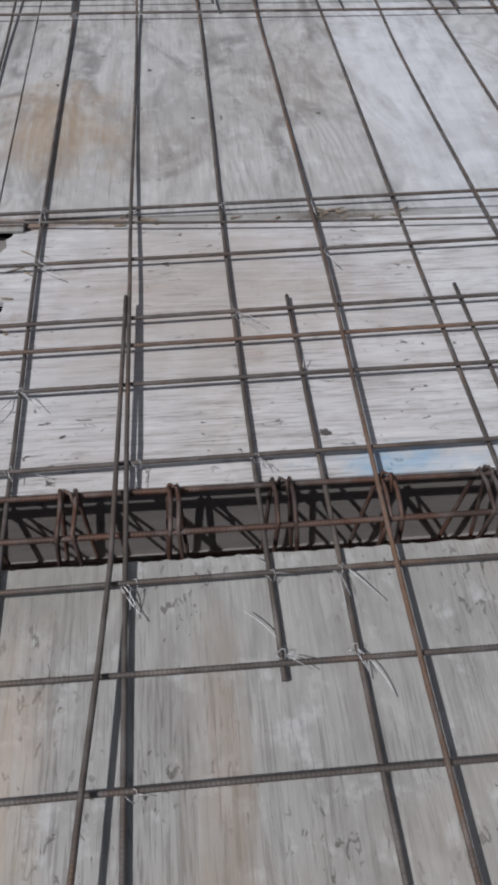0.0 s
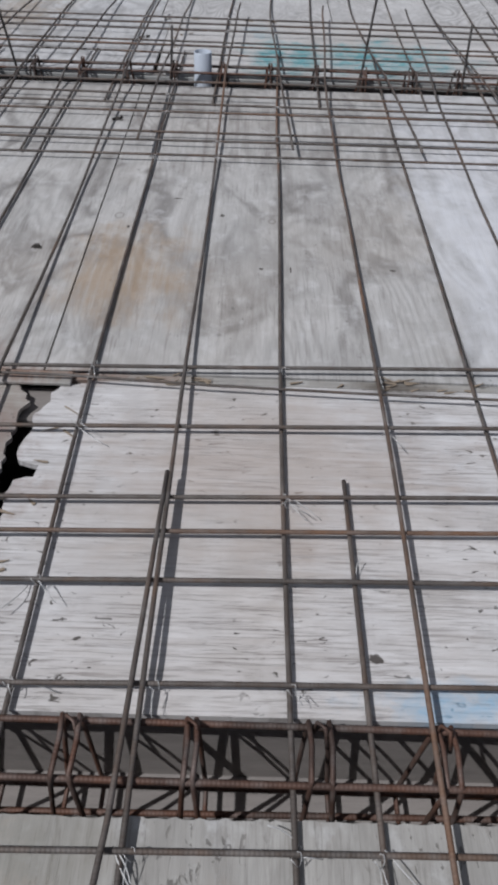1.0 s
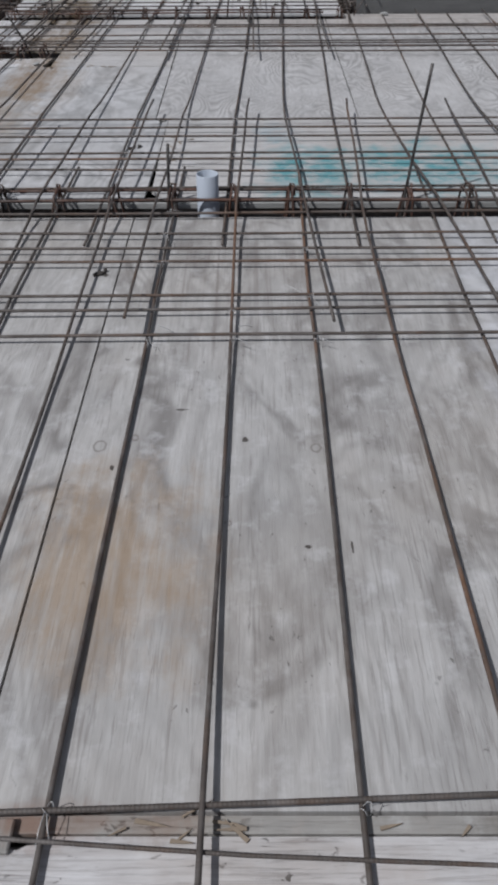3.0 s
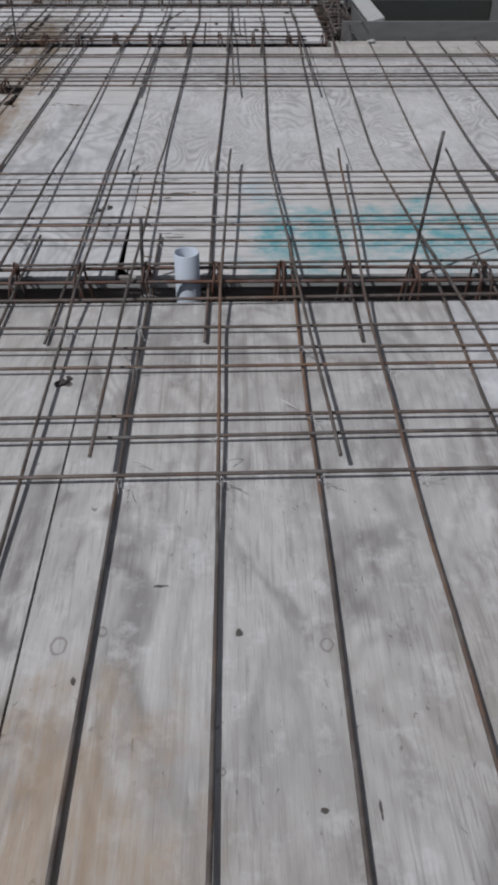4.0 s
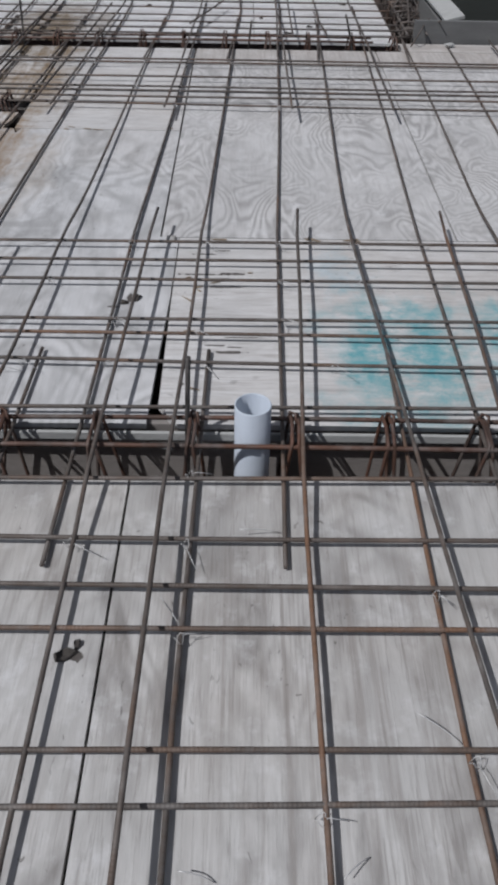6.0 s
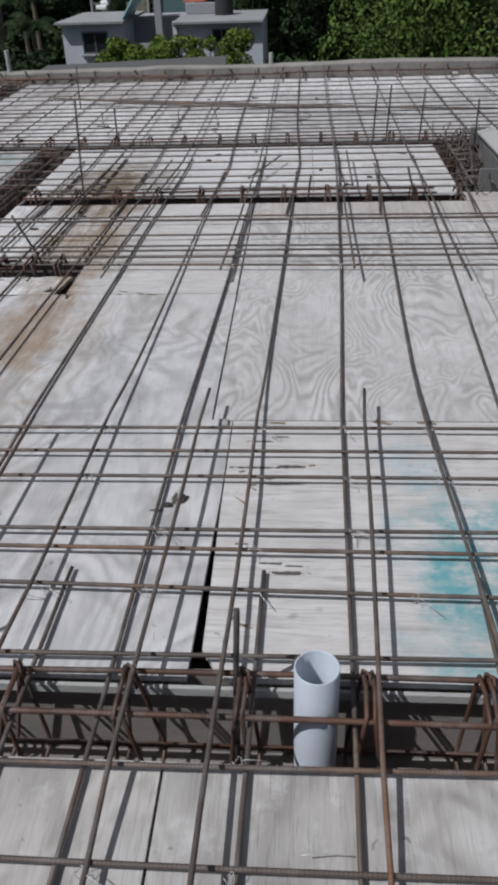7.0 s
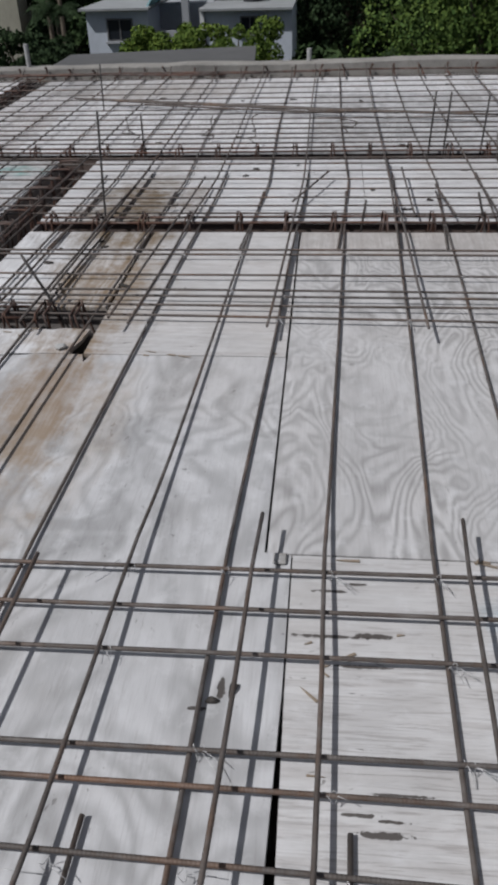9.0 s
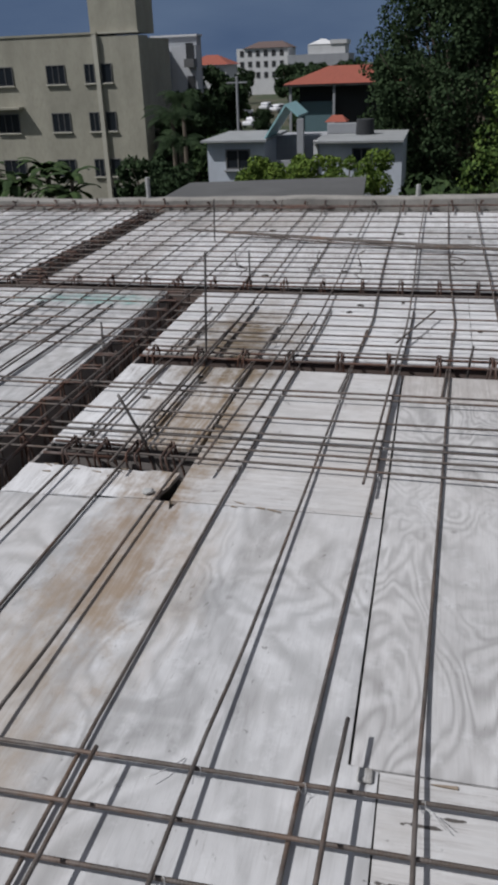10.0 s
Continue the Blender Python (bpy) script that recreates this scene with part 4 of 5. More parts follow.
LEAF_BRIGHT = leaf_material("leaves_bright", (0.15, 0.215, 0.048), (0.042, 0.08, 0.02), 0.7)
# dark green, with the shade on the foliage put into the colour
LEAF_DARK_SHADE = leaf_material("leaves_dark_shade", (0.050, 0.078, 0.034), (0.020, 0.036, 0.016), 0.8)
LEAF_VINE = leaf_material("leaves_vine", (0.17, 0.23, 0.042), (0.06, 0.105, 0.02), 0.7)
LEAF_MID = leaf_material("leaves_mid", (0.065, 0.10, 0.036), (0.026, 0.046, 0.018), 0.8)


def leaves_mesh(name, clumps, count, size, material, seed, droop=0.4):
    """Many small folded leaves, gathered in clumps: (centre, radius) each. One mesh."""
    rng = np.random.default_rng(seed)
    centres = np.array([c for c, _ in clumps])
    radii = np.array([r for _, r in clumps])
    pick = rng.choice(len(clumps), count, p=radii ** 2 / (radii ** 2).sum())
    d = rng.normal(size=(count, 3))
    d /= np.linalg.norm(d, axis=1)[:, None]
    p = centres[pick] + d * (radii[pick] * rng.uniform(0.55, 1.05, count) ** 0.6)[:, None]
    out = d * 0.7 + rng.normal(size=(count, 3)) * 0.6 + np.array((0, 0, 0.5))
    out /= np.linalg.norm(out, axis=1)[:, None]
    tip = np.cross(out, rng.normal(size=(count, 3)))
    tip[:, 2] -= droop
    tip /= np.linalg.norm(tip, axis=1)[:, None]
    side = np.cross(tip, out)
    side /= np.linalg.norm(side, axis=1)[:, None]
    s = size * rng.uniform(0.6, 1.3, count)[:, None]
    v = np.stack([p - tip * s * 0.5, p + side * s * 0.34 - out * s * 0.08, p + tip * s * 0.55 - out * s * 0.15, p - side * s * 0.34 - out * s * 0.08], 1).reshape(-1, 3)
    i = np.arange(count)[:, None] * 4
    f = np.concatenate([i + (0, 1, 2), i + (0, 2, 3)], 1).reshape(-1, 3)
    me = bpy.data.meshes.new(name)
    me.from_pydata(v.tolist(), [], f.tolist())
    me.materials.append(material)
    return me


def taper(bm, a, b, r0, r1, sides=7):
    a, b = Vector(a), Vector(b)
    q = (b - a).to_track_quat("Z", "Y").to_matrix().to_4x4()
    made = bmesh.ops.create_cone(bm, cap_ends=True, segments=sides, radius1=r0, radius2=r1, depth=(b - a).length, matrix=Matrix.Translation((a + b) / 2) @ q)
    return made


def tree(x, y, height, spread, clumps, leaves, size, material, seed, label, trunk=0.18, low=0.35):
    rnd = random.Random(seed)
    thing = empty("tree", label, "tree", at=(x, y, GROUND))
    bm, groups = bmesh.new(), []
    fork = height * low
    taper(bm, (0, 0, 0), (0.1, 0, fork), trunk, trunk * 0.75, 9)
    for i in range(clumps):
        a, h = rnd.uniform(0, 6.283), rnd.uniform(low, 0.97)
        wide = spread * math.sqrt(max(0.05, 1 - ((h - 0.60) / 0.46) ** 2)) * rnd.uniform(0.45, 1.0)
        c = (wide * math.cos(a), wide * math.sin(a), height * h)
        groups.append((c, spread * rnd.uniform(0.11, 0.26) * (1.35 if clumps < 80 else 1.0)))
        if i % 3 == 0:
            taper(bm, (0.1, 0, fork * rnd.uniform(0.8, 1.0)), c, trunk * 0.42, trunk * 0.08, 6)
    part("trunk", bm, BARK, thing)
    crown = new("crown", leaves_mesh("crown", groups, leaves, size, material, seed))
    crown.parent = thing
    return thing


tree(4.35, 25.0, 9.8, 3.75, 200, 115000, 0.095, LEAF_BRIGHT, 11, "broad tree with bright green leaves beside the roof", 0.25, 0.22)
tree(7.6, 24.0, 9.0, 3.2, 100, 42000, 0.10, LEAF_BRIGHT, 12, "broad tree with bright green leaves beside the roof", 0.22, 0.22)
tree(0.9, 44.0, 12.2, 4.6, 150, 80000, 0.16, LEAF_DARK_SHADE, 13, "tall dark green tree behind a house, its shade put into the leaf colour", 0.35, 0.2)
tree(4.0, 46.0, 12.4, 4.0, 90, 45000, 0.17, LEAF_DARK_SHADE, 14, "tall dark green tree behind a house, its shade put into the leaf colour", 0.35, 0.2)
tree(-1.6, 52.0, 9.0, 3.0, 36, 9000, 0.30, LEAF_DARK_SHADE, 15, "dark green tree behind a house", 0.3, 0.2)
dark = tree(-12.0, 88.0, 7.6, 3.6, 44, 9000, 0.38, LEAF_DARK_SHADE, 16, "dark green tree between distant houses", 0.3, 0.2)
mid = tree(-10.2, 47.0, 4.7, 2.4, 40, 8000, 0.32, LEAF_MID, 17, "green garden tree between the houses", 0.2, 0.25)
for src, x, y, s, a in (
    (dark, -24.6, 92, 1.06, 40), (dark, -17.5, 125, 1.0, 80), (dark, -29.5, 116, 0.55, 50), (dark, -22.0, 108, 0.42, 120), (mid, -31.0, 132, 0.8, 15), (dark, -21, 140, 1.05, 130), (dark, -40, 150, 1.0, 200), (dark, -30, 175, 1.05, 20), (dark, -46, 195, 1.0, 60), (dark, -30, 210, 1.05, 160), (dark, -20, 190, 1.1, 300), (dark, -58, 215, 1.0, 10), (dark, -38, 225, 1.0, 80), (dark, -15, 130, 1.0, 210),
    (mid, -11.3, 34, 0.58, 10), (mid, -10.4, 40, 0.66, 300), (mid, -18.6, 68, 1.0, 90), (mid, -13.0, 58, 0.6, 10),
    (dark, -16.9, 60, 0.72, 75), (dark, -18.6, 66, 0.85, 195), (dark, -15.0, 46, 0.55, 30), (dark, -13.0, 43, 0.5, 130), (dark, -20.8, 72, 0.85, 290),
    (mid, 0.6, 31, 1.0, 20), (mid, 9, 40, 1.3, 120), (dark, 10, 52, 1.4, 100), (dark, 18, 60, 1.4, 220), (mid, -38, 48, 1.0, 0),
):
    ob = copy_thing(src, pose(x, y, GROUND, 0, 0, a) @ Matrix.Diagonal((s, s, s, 1)))
    ob.scale = (s, s, s)


def bush(clumps, count, size, material, seed, at, label, name="bush"):
    thing = empty(name, label, "shrub", at=at)
    ob = new("foliage", leaves_mesh("foliage", clumps, count, size, material, seed))
    ob.parent = thing
    bm = bmesh.new()
    for c, r in clumps[::2]:
        taper(bm, (c[0] * 0.5, c[1] * 0.5, GROUND - at[2]), c, 0.05, 0.02, 5)
    part("stem", bm, BARK, thing)
    return thing


rnd = random.Random(8)
bush([((rnd.uniform(-2.3, 2.0), rnd.uniform(-0.6, 0.6), rnd.uniform(-0.6, 0.22)), rnd.uniform(0.20, 0.40)) for i in range(44)], 22000, 0.085, LEAF_VINE, 21, (-3.9, 30.0, -1.30), "yellow-green vine trained over an arbour")


def fronds_mesh(name, heads, material, count, length, width, seed, split):
    """Arching leaves from each head (x, y, z): split blades of leaflets for a palm, whole ones for a banana plant."""
    rng = random.Random(seed)
    verts, faces = [], []
    for head in heads:
        for i in range(count):
            a, up, L = 6.283 * i / count + rng.uniform(-0.3, 0.3), rng.uniform(0.5, 1.3), length * rng.uniform(0.7, 1.15)
            spine, p, pitch = [], Vector(head), up
            for j in range(9):
                spine.append(p.copy())
                p = p + Vector((math.cos(a) * math.cos(pitch), math.sin(a) * math.cos(pitch), math.sin(pitch))) * (L / 8)
                pitch -= rng.uniform(0.16, 0.30)
            side = Vector((-math.sin(a), math.cos(a), 0))
            for j in range(8):
                w = width * math.sin(math.pi * (j + 0.7) / 9) ** 0.6
                for sign in (-1, 1):
                    pieces = 3 if split else 1
                    for q in range(pieces):
                        f0, f1 = q / pieces, (q + (0.45 if split else 1.0)) / pieces
                        b0, b1 = spine[j].lerp(spine[j + 1], f0), spine[j].lerp(spine[j + 1], f1)
                        hang = Vector((0, 0, -w * (0.55 if split else 0.25)))
                        ahead = (spine[j + 1] - spine[j]) * (0.8 if split else 0.0)
                        n = len(verts)
                        verts += [tuple(b0), tuple(b1), tuple(b1 + side * sign * w + hang + ahead), tuple(b0 + side * sign * w + hang + ahead)]
                        faces.append((n, n + 1, n + 2, n + 3))
    me = bpy.data.meshes.new(name)
    me.from_pydata(verts, [], faces)
    me.materials.append(material)
    return me


def leafy(name, label, category, at, heads, material, count, length, width, seed, split, stem):
    thing = empty(name, label, category, at=at)
    crown = new("crown", fronds_mesh("crown", heads, material, count, length, width, seed, split))
    crown.parent = thing
    bm = bmesh.new()
    for h in heads:
        taper(bm, (h[0] * 0.8, h[1], 0), h, stem, stem * 0.7, 8)
    part("trunk", bm, BARK, thing)
    return thing


rnd = random.Random(18)
leafy("banana_plant", "clump of banana plants with long arching green leaves", "shrub", (-13.6, 30.0, GROUND),
      [(rnd.uniform(-2.2, 1.9), rnd.uniform(-0.7, 0.7), rnd.uniform(4.3, 5.4)) for i in range(16)], LEAF_MID, 8, 1.15, 0.16, 5, False, 0.08)
for i, (x, y, h) in enumerate(((-14.9, 50.0, 5.6), (-16.1, 56.0, 6.2), (-13.9, 48.0, 4.4))):
    leafy("palm_tree", "dark green palm with drooping fronds beside a block", "palm", (x, y, GROUND), [(0.0, 0.0, h)], LEAF_DARK_SHADE, 22, 1.7, 0.42, 40 + i, True, 0.16)


# ---------------------------------------------------------------- houses
def stucco(name, colour, grime=0.3):
    return plain(name, colour, 0.9, 0, 0.8, grime, 0.2, (1.0, 1.0, 0.45))


CREAM = stucco("cream_stucco", (0.365, 0.348, 0.283), 0.55)
CREAM_PALE = stucco("pale_cream_stucco", (0.47, 0.45, 0.38), 0.3)
GREYBLUE = stucco("greyblue_render", (0.52, 0.56, 0.62), 0.3)
WHITE = stucco("white_render", (0.62, 0.62, 0.62), 0.25)
PALE = stucco("pale_grey_render", (0.34, 0.35, 0.37), 0.35)
ROOF_RED = plain("red_roof_tiles", (0.30, 0.082, 0.052), 0.8, 0, 1.2, 0.35, 0.5, (6.0, 0.6, 1.0))
ROOF_GREY = plain("grey_roofing", (0.33, 0.34, 0.345), 0.8, 0, 1.2, 0.75, 0.4, (1.0, 2.5, 1.0))
ROOF_DARK = plain("dark_roofing", (0.10, 0.10, 0.10), 0.9, 0, 1.2, 0.5, 0.4)
TEAL = plain("teal_sheet", (0.33, 0.55, 0.57), 0.5, 0, 2.0, 0.3, 0.2)
GLASS = plain("dark_glass", (0.018, 0.022, 0.028), 0.15, 0, 3.0, 0.3, 0.02)
GLASS.node_tree.nodes["Principled BSDF"].inputs["Specular IOR Level"].default_value = 0.15
FRAME = plain("window_frame_paint", (0.12, 0.12, 0.12), 0.6)
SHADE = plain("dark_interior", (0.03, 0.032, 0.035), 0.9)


def window(x0, x1, z0, z1, y, parent, bars=1, sill=True):
    """A recessed pane with a frame and mullions on a wall that faces the roof."""
    win = empty("window", at=(0, 0, 0))
    win.parent = parent
    base = Vector(parent.location)
    o = lambda p: tuple(Vector(p) - base)  # noqa: E731
    part("pane", boxed(o((x0, y - 0.02, z0)), o((x1, y - 0.005, z1))), GLASS, win)
    bm = bmesh.new()
    w = 0.05
    for lo, hi in (((x0 - w, y - 0.06, z0 - w), (x0, y - 0.004, z1 + w)), ((x1, y - 0.06, z0 - w), (x1 + w, y - 0.004, z1 + w)), ((x0, y - 0.06, z1), (x1, y - 0.004, z1 + w)), ((x0, y - 0.06, z0 - w), (x1, y - 0.004, z0))):
        box(bm, o(lo), o(hi))
    for i in range(bars):
        x = x0 + (x1 - x0) * (i + 1) / (bars + 1)
        box(bm, o((x - 0.02, y - 0.05, z0)), o((x + 0.02, y - 0.021, z1)))
    part("frame", bm, FRAME, win)
    if sill:
        part("sill", boxed(o((x0 - 0.12, y - 0.14, z0 - 0.13)), o((x1 + 0.12, y - 0.003, z0 - w - 0.003)), 0.01), CREAM_PALE if parent.name.startswith("apartment") else PALE, win)
    return win


def hip_roof(bm, x0, x1, y0, y1, z0, z1, ridge):
    """A hipped roof with a short ridge along x."""
    v = [bm.verts.new(p) for p in ((x0, y0, z0), (x1, y0, z0), (x1, y1, z0), (x0, y1, z0))]
    cx, cy = (x0 + x1) / 2, (y0 + y1) / 2
    r = [bm.verts.new((cx - ridge, cy, z1)), bm.verts.new((cx + ridge, cy, z1))]
    for f in ((v[0], v[1], r[1], r[0]), (v[1], v[2], r[1]), (v[2], v[3], r[0], r[1]), (v[3], v[0], r[0]), (v[3], v[2], v[1], v[0])):
        bm.faces.new(f)
    bmesh.ops.recalc_face_normals(bm, faces=bm.faces)


# cream apartment block
Y = 57.0
block = empty("apartment_building", "cream stuccoed apartment block with a roof tower and dark windows", "building", at=(-30.0, Y, GROUND))
B = Vector(block.location)
rel = lambda p: tuple(Vector(p) - B)  # noqa: E731
part("wall", boxed(rel((-52, Y, GROUND)), rel((-21.75, Y + 7.9, 3.60))), CREAM, block)
part("wall", boxed(rel((-21.74, Y + 0.12, GROUND)), rel((-19.05, Y + 1.9, 3.48))), CREAM, block)
part("wall", boxed(rel((-21.74, Y + 1.91, GROUND)), rel((-19.6, Y + 7.9, 3.40))), CREAM, block)
part("pilaster", boxed(rel((-22.0, Y - 0.12, GROUND)), rel((-21.72, Y + 0.34, 3.58))), CREAM_PALE, block, "paler pilaster strip")
part("tower", boxed(rel((-22.2, Y + 0.25, 3.61)), rel((-19.1, Y + 3.4, 8.2))), CREAM, block)
part("ledge", boxed(rel((-22.35, Y + 0.05, 3.605)), rel((-19.0, Y + 0.24, 3.70))), CREAM_PALE, block)
part("parapet", boxed(rel((-52, Y - 0.06, 3.605)), rel((-21.7, Y + 0.2, 3.72))), CREAM, block)
for z0, z1 in ((0.89, 1.91), (-1.97, -0.90), (-4.78, -3.76)):
    for x0, x1, yy, bars in ((-25.35, -24.15, Y, 2), (-22.72, -22.12, Y, 1), (-21.62, -21.02, Y + 0.12, 0), (-29.3, -27.8, Y, 2), (-33.2, -32.0, Y, 2), (-36.5, -35.2, Y, 2)):
        window(x0, x1, z0, z1, yy, block, bars)
window(-21.75, -20.95, -6.4, -5.56, Y + 0.12, block, 0)
part("awning", boxed(rel((-30.2, Y - 0.7, -0.55)), rel((-27.3, Y, -0.42))), CREAM, block)

# grey-blue house in front
house = empty("house", "grey-blue rendered house with a flat sheet roof and an outside stair", "house", at=(-5.5, 36.0, GROUND))
B = Vector(house.location)
Y = 36.0
part("wall", boxed(rel((-9.08, Y, GROUND)), rel((-6.85, Y + 4, -1.005))), GREYBLUE, house)
part("wall", boxed(rel((-4.80, Y, GROUND)), rel((-1.78, Y + 4, -1.085))), GREYBLUE, house)
part("wall", boxed(rel((-6.84, Y + 2.2, GROUND)), rel((-4.81, Y + 4, -1.0))), PALE, house)
bm = bmesh.new()
box(bm, rel((-9.26, Y - 0.3, -1.0)), rel((-6.75, Y + 4.3, -0.93)))
part("roof", bm, ROOF_GREY, house)
part("roof", boxed(rel((-5.0, Y - 0.3, -1.08)), rel((-1.74, Y + 4.3, -1.01))), ROOF_GREY, house)
for lo, hi, ry in (((-6.9, Y + 0.3, -0.9), (-6.05, Y + 2.4, 0.28), 0), ):
    bm = bmesh.new()
    pts = [rel((-6.95, Y + 0.2, -0.95)), rel((-6.10, Y + 0.2, 0.25)), rel((-6.10, Y + 2.6, 0.25)), rel((-6.95, Y + 2.6, -0.95))]
    v = [bm.verts.new(p) for p in pts] + [bm.verts.new((p[0] + 0.03, p[1], p[2] - 0.06)) for p in pts]
    for f in ((0, 1, 2, 3), (7, 6, 5, 4), (0, 4, 5, 1), (1, 5, 6, 2), (2, 6, 7, 3), (3, 7, 4, 0)):
        bm.faces.new([v[i] for i in f])
    part("canopy", bm, TEAL, house, "pale teal sheet canopy over the stair")
    bm = bmesh.new()
    pts = [rel((-6.09, Y + 0.2, 0.25)), rel((-5.62, Y + 0.2, -0.15)), rel((-5.62, Y + 2.6, -0.15)), rel((-6.09, Y + 2.6, 0.25))]
    v = [bm.verts.new(p) for p in pts] + [bm.verts.new((p[0], p[1], p[2] - 0.06)) for p in pts]
    for f in ((0, 1, 2, 3), (7, 6, 5, 4), (0, 4, 5, 1), (1, 5, 6, 2), (2, 6, 7, 3), (3, 7, 4, 0)):
        bm.faces.new([v[i] for i in f])
    part("canopy", bm, TEAL, house, "pale teal sheet canopy over the stair")
part("pillar", boxed(rel((-5.62, Y - 0.1, GROUND)), rel((-5.38, Y + 0.15, -0.25))), PALE, house)
part("pillar", boxed(rel((-5.0, Y - 0.1, GROUND)), rel((-4.85, Y + 0.1, -1.0))), WHITE, house)
part("stair_wall", boxed(rel((-6.84, Y + 0.1, GROUND)), rel((-5.63, Y + 0.25, -1.7))), PALE, house)
part("stair_wall", boxed(rel((-5.37, Y + 0.1, GROUND)), rel((-5.01, Y + 0.25, -1.75))), PALE, house)
bm = bmesh.new()
bmesh.ops.create_cone(bm, cap_ends=True, segments=20, radius1=0.36, radius2=0.34, depth=0.55, matrix=Matrix.Translation(rel((-3.35, Y + 2.4, -0.73))))
part("water_tank", bm, SHADE, house, "dark round water tank on the roof")
part("parapet", boxed(rel((-4.9, Y + 2.9, -1.005)), rel((-3.4, Y + 3.1, -0.62)), 0.02), PALE, house)
bm = bmesh.new()
hip_roof(bm, *[v - b for v, b in zip((-5.05, -4.15), (B.x, B.x))], Y + 3.2 - B.y, Y + 4.2 - B.y, -0.60 - B.z, -0.36 - B.z, 0.2)
part("roof", bm, ROOF_RED, house, "small rust-red lean-to roof")
window(-8.31, -7.46, -1.93, -1.31, Y, house, 1)
window(-3.55, -2.95, -1.78, -1.32, Y, house, 1)

# low dark roof just beyond the parapet
low = empty("shed", "low shed with a dark felt roof below the parapet", "shed", at=(-4.0, 22.0, GROUND))
B = Vector(low.location)
part("wall", boxed(rel((-6.0, 21.6, GROUND)), rel((-2.0, 25.0, -1.3))), PALE, low)
bm = bmesh.new()
pts = [rel((-6.9, 21.2, -1.25)), rel((-1.9, 21.2, -1.25)), rel((-2.15, 25.4, -0.93)), rel((-6.6, 25.4, -1.05))]
v = [bm.verts.new(p) for p in pts] + [bm.verts.new((p[0], p[1], p[2] - 0.1)) for p in pts]
for f in ((0, 1, 2, 3), (7, 6, 5, 4), (0, 4, 5, 1), (1, 5, 6, 2), (2, 6, 7, 3), (3, 7, 4, 0)):
    bm.faces.new([v[i] for i in f])
part("roof", bm, ROOF_DARK, low)


villa = empty("house", "house with a red hipped roof over a shaded veranda", "house", at=(-8.5, 75.0, GROUND))
B = Vector(villa.location)
bm = bmesh.new()
hip_roof(bm, -13.4 - B.x, -3.4 - B.x, 75 - B.y, 85 - B.y, -0.05 - B.z, 1.22 - B.z, 1.8)
part("roof", bm, ROOF_RED, villa)
part("eave", boxed(rel((-13.3, 75.05, -0.20)), rel((-3.5, 84.9, -0.06))), ROOF_DARK, villa)
part("wall", boxed(rel((-12.2, 76.4, GROUND)), rel((-4.2, 84, -0.21))), SHADE, villa)
part("wall", boxed(rel((-12.0, 76.0, GROUND)), rel((-9.4, 76.39, -1.4))), plain("teal_wall", (0.10, 0.17, 0.19), 0.8), villa)
for x in (-12.9, -9.3):
    part("post", boxed(rel((x, 75.3, GROUND)), rel((x + 0.2, 75.5, -0.21))), PALE, villa)

grey = empty("apartment_building", "tall pale grey block with balconies beyond the trees", "building", at=(-24.0, 80.0, GROUND))
B = Vector(grey.location)
part("wall", boxed(rel((-25.6, 82.0, GROUND)), rel((-22.6, 83.49, 3.3))), stucco("light_render", (0.50, 0.51, 0.53), 0.3), grey)
part("wall", boxed(rel((-27.2, 83.5, GROUND)), rel((-22.9, 85, 4.05))), PALE, grey)
part("wall", boxed(rel((-27.5, 80.0, GROUND)), rel((-25.0, 90, 2.9))), PALE, grey)
part("roof", boxed(rel((-27.3, 83.3, 4.06)), rel((-22.8, 85.2, 4.22))), WHITE, grey)
for z in (2.4, -0.3, -3.0):
    part("balcony", boxed(rel((-23.4, 80.8, z - 0.9)), rel((-22.5, 82.0, z - 0.2))), FRAME, grey)
    part("opening", boxed(rel((-23.5, 81.93, z - 0.2)), rel((-22.8, 81.99, z + 1.1))), SHADE, grey)

far = empty("apartment_building", "white four-storey apartment block far off", "building", at=(-48.0, 250.0, GROUND))
B = Vector(far.location)
part("wall", boxed(rel((-59, 250, GROUND)), rel((-44.0, 262, 5.4))), WHITE, far)
bm = bmesh.new()
hip_roof(bm, -57 - B.x, -43.5 - B.x, 249.5 - B.y, 263 - B.y, 5.45 - B.z, 7.2 - B.z, 3.5)
part("roof", bm, plain("brown_roof", (0.13, 0.09, 0.08), 0.9), far)
for i in range(6):
    for z in (3.4, 0.6, -2.2):
        x = -58.0 + i * 2.3
        win = part("window", boxed(rel((x, 249.9, z)), rel((x + 1.1, 249.98, z + 1.5))), SHADE, far)
far2 = empty("apartment_building", "white flat-roofed block far off", "building", at=(-35.0, 240.0, GROUND))
B = Vector(far2.location)
part("wall", boxed(rel((-42.5, 240, GROUND)), rel((-26.0, 255, 3.3))), PALE, far2)
part("wall", boxed(rel((-37, 240.5, 3.31)), rel((-27.0, 250, 5.6))), WHITE, far2)
part("roof", boxed(rel((-31, 240.2, 5.61)), rel((-26.6, 250, 6.6))), WHITE, far2)
bm = bmesh.new()
hip_roof(bm, -37 - B.x, -30 - B.x, 240.4 - B.y, 249 - B.y, 5.62 - B.z, 7.0 - B.z, 0.5)
part("roof", bm, WHITE, far2)
small = empty("house", "far house with an orange tiled roof", "house", at=(-42.0, 150.0, GROUND))
B = Vector(small.location)
part("wall", boxed(rel((-44, 150, GROUND)), rel((-37, 158, 1.6))), WHITE, small)
bm = bmesh.new()
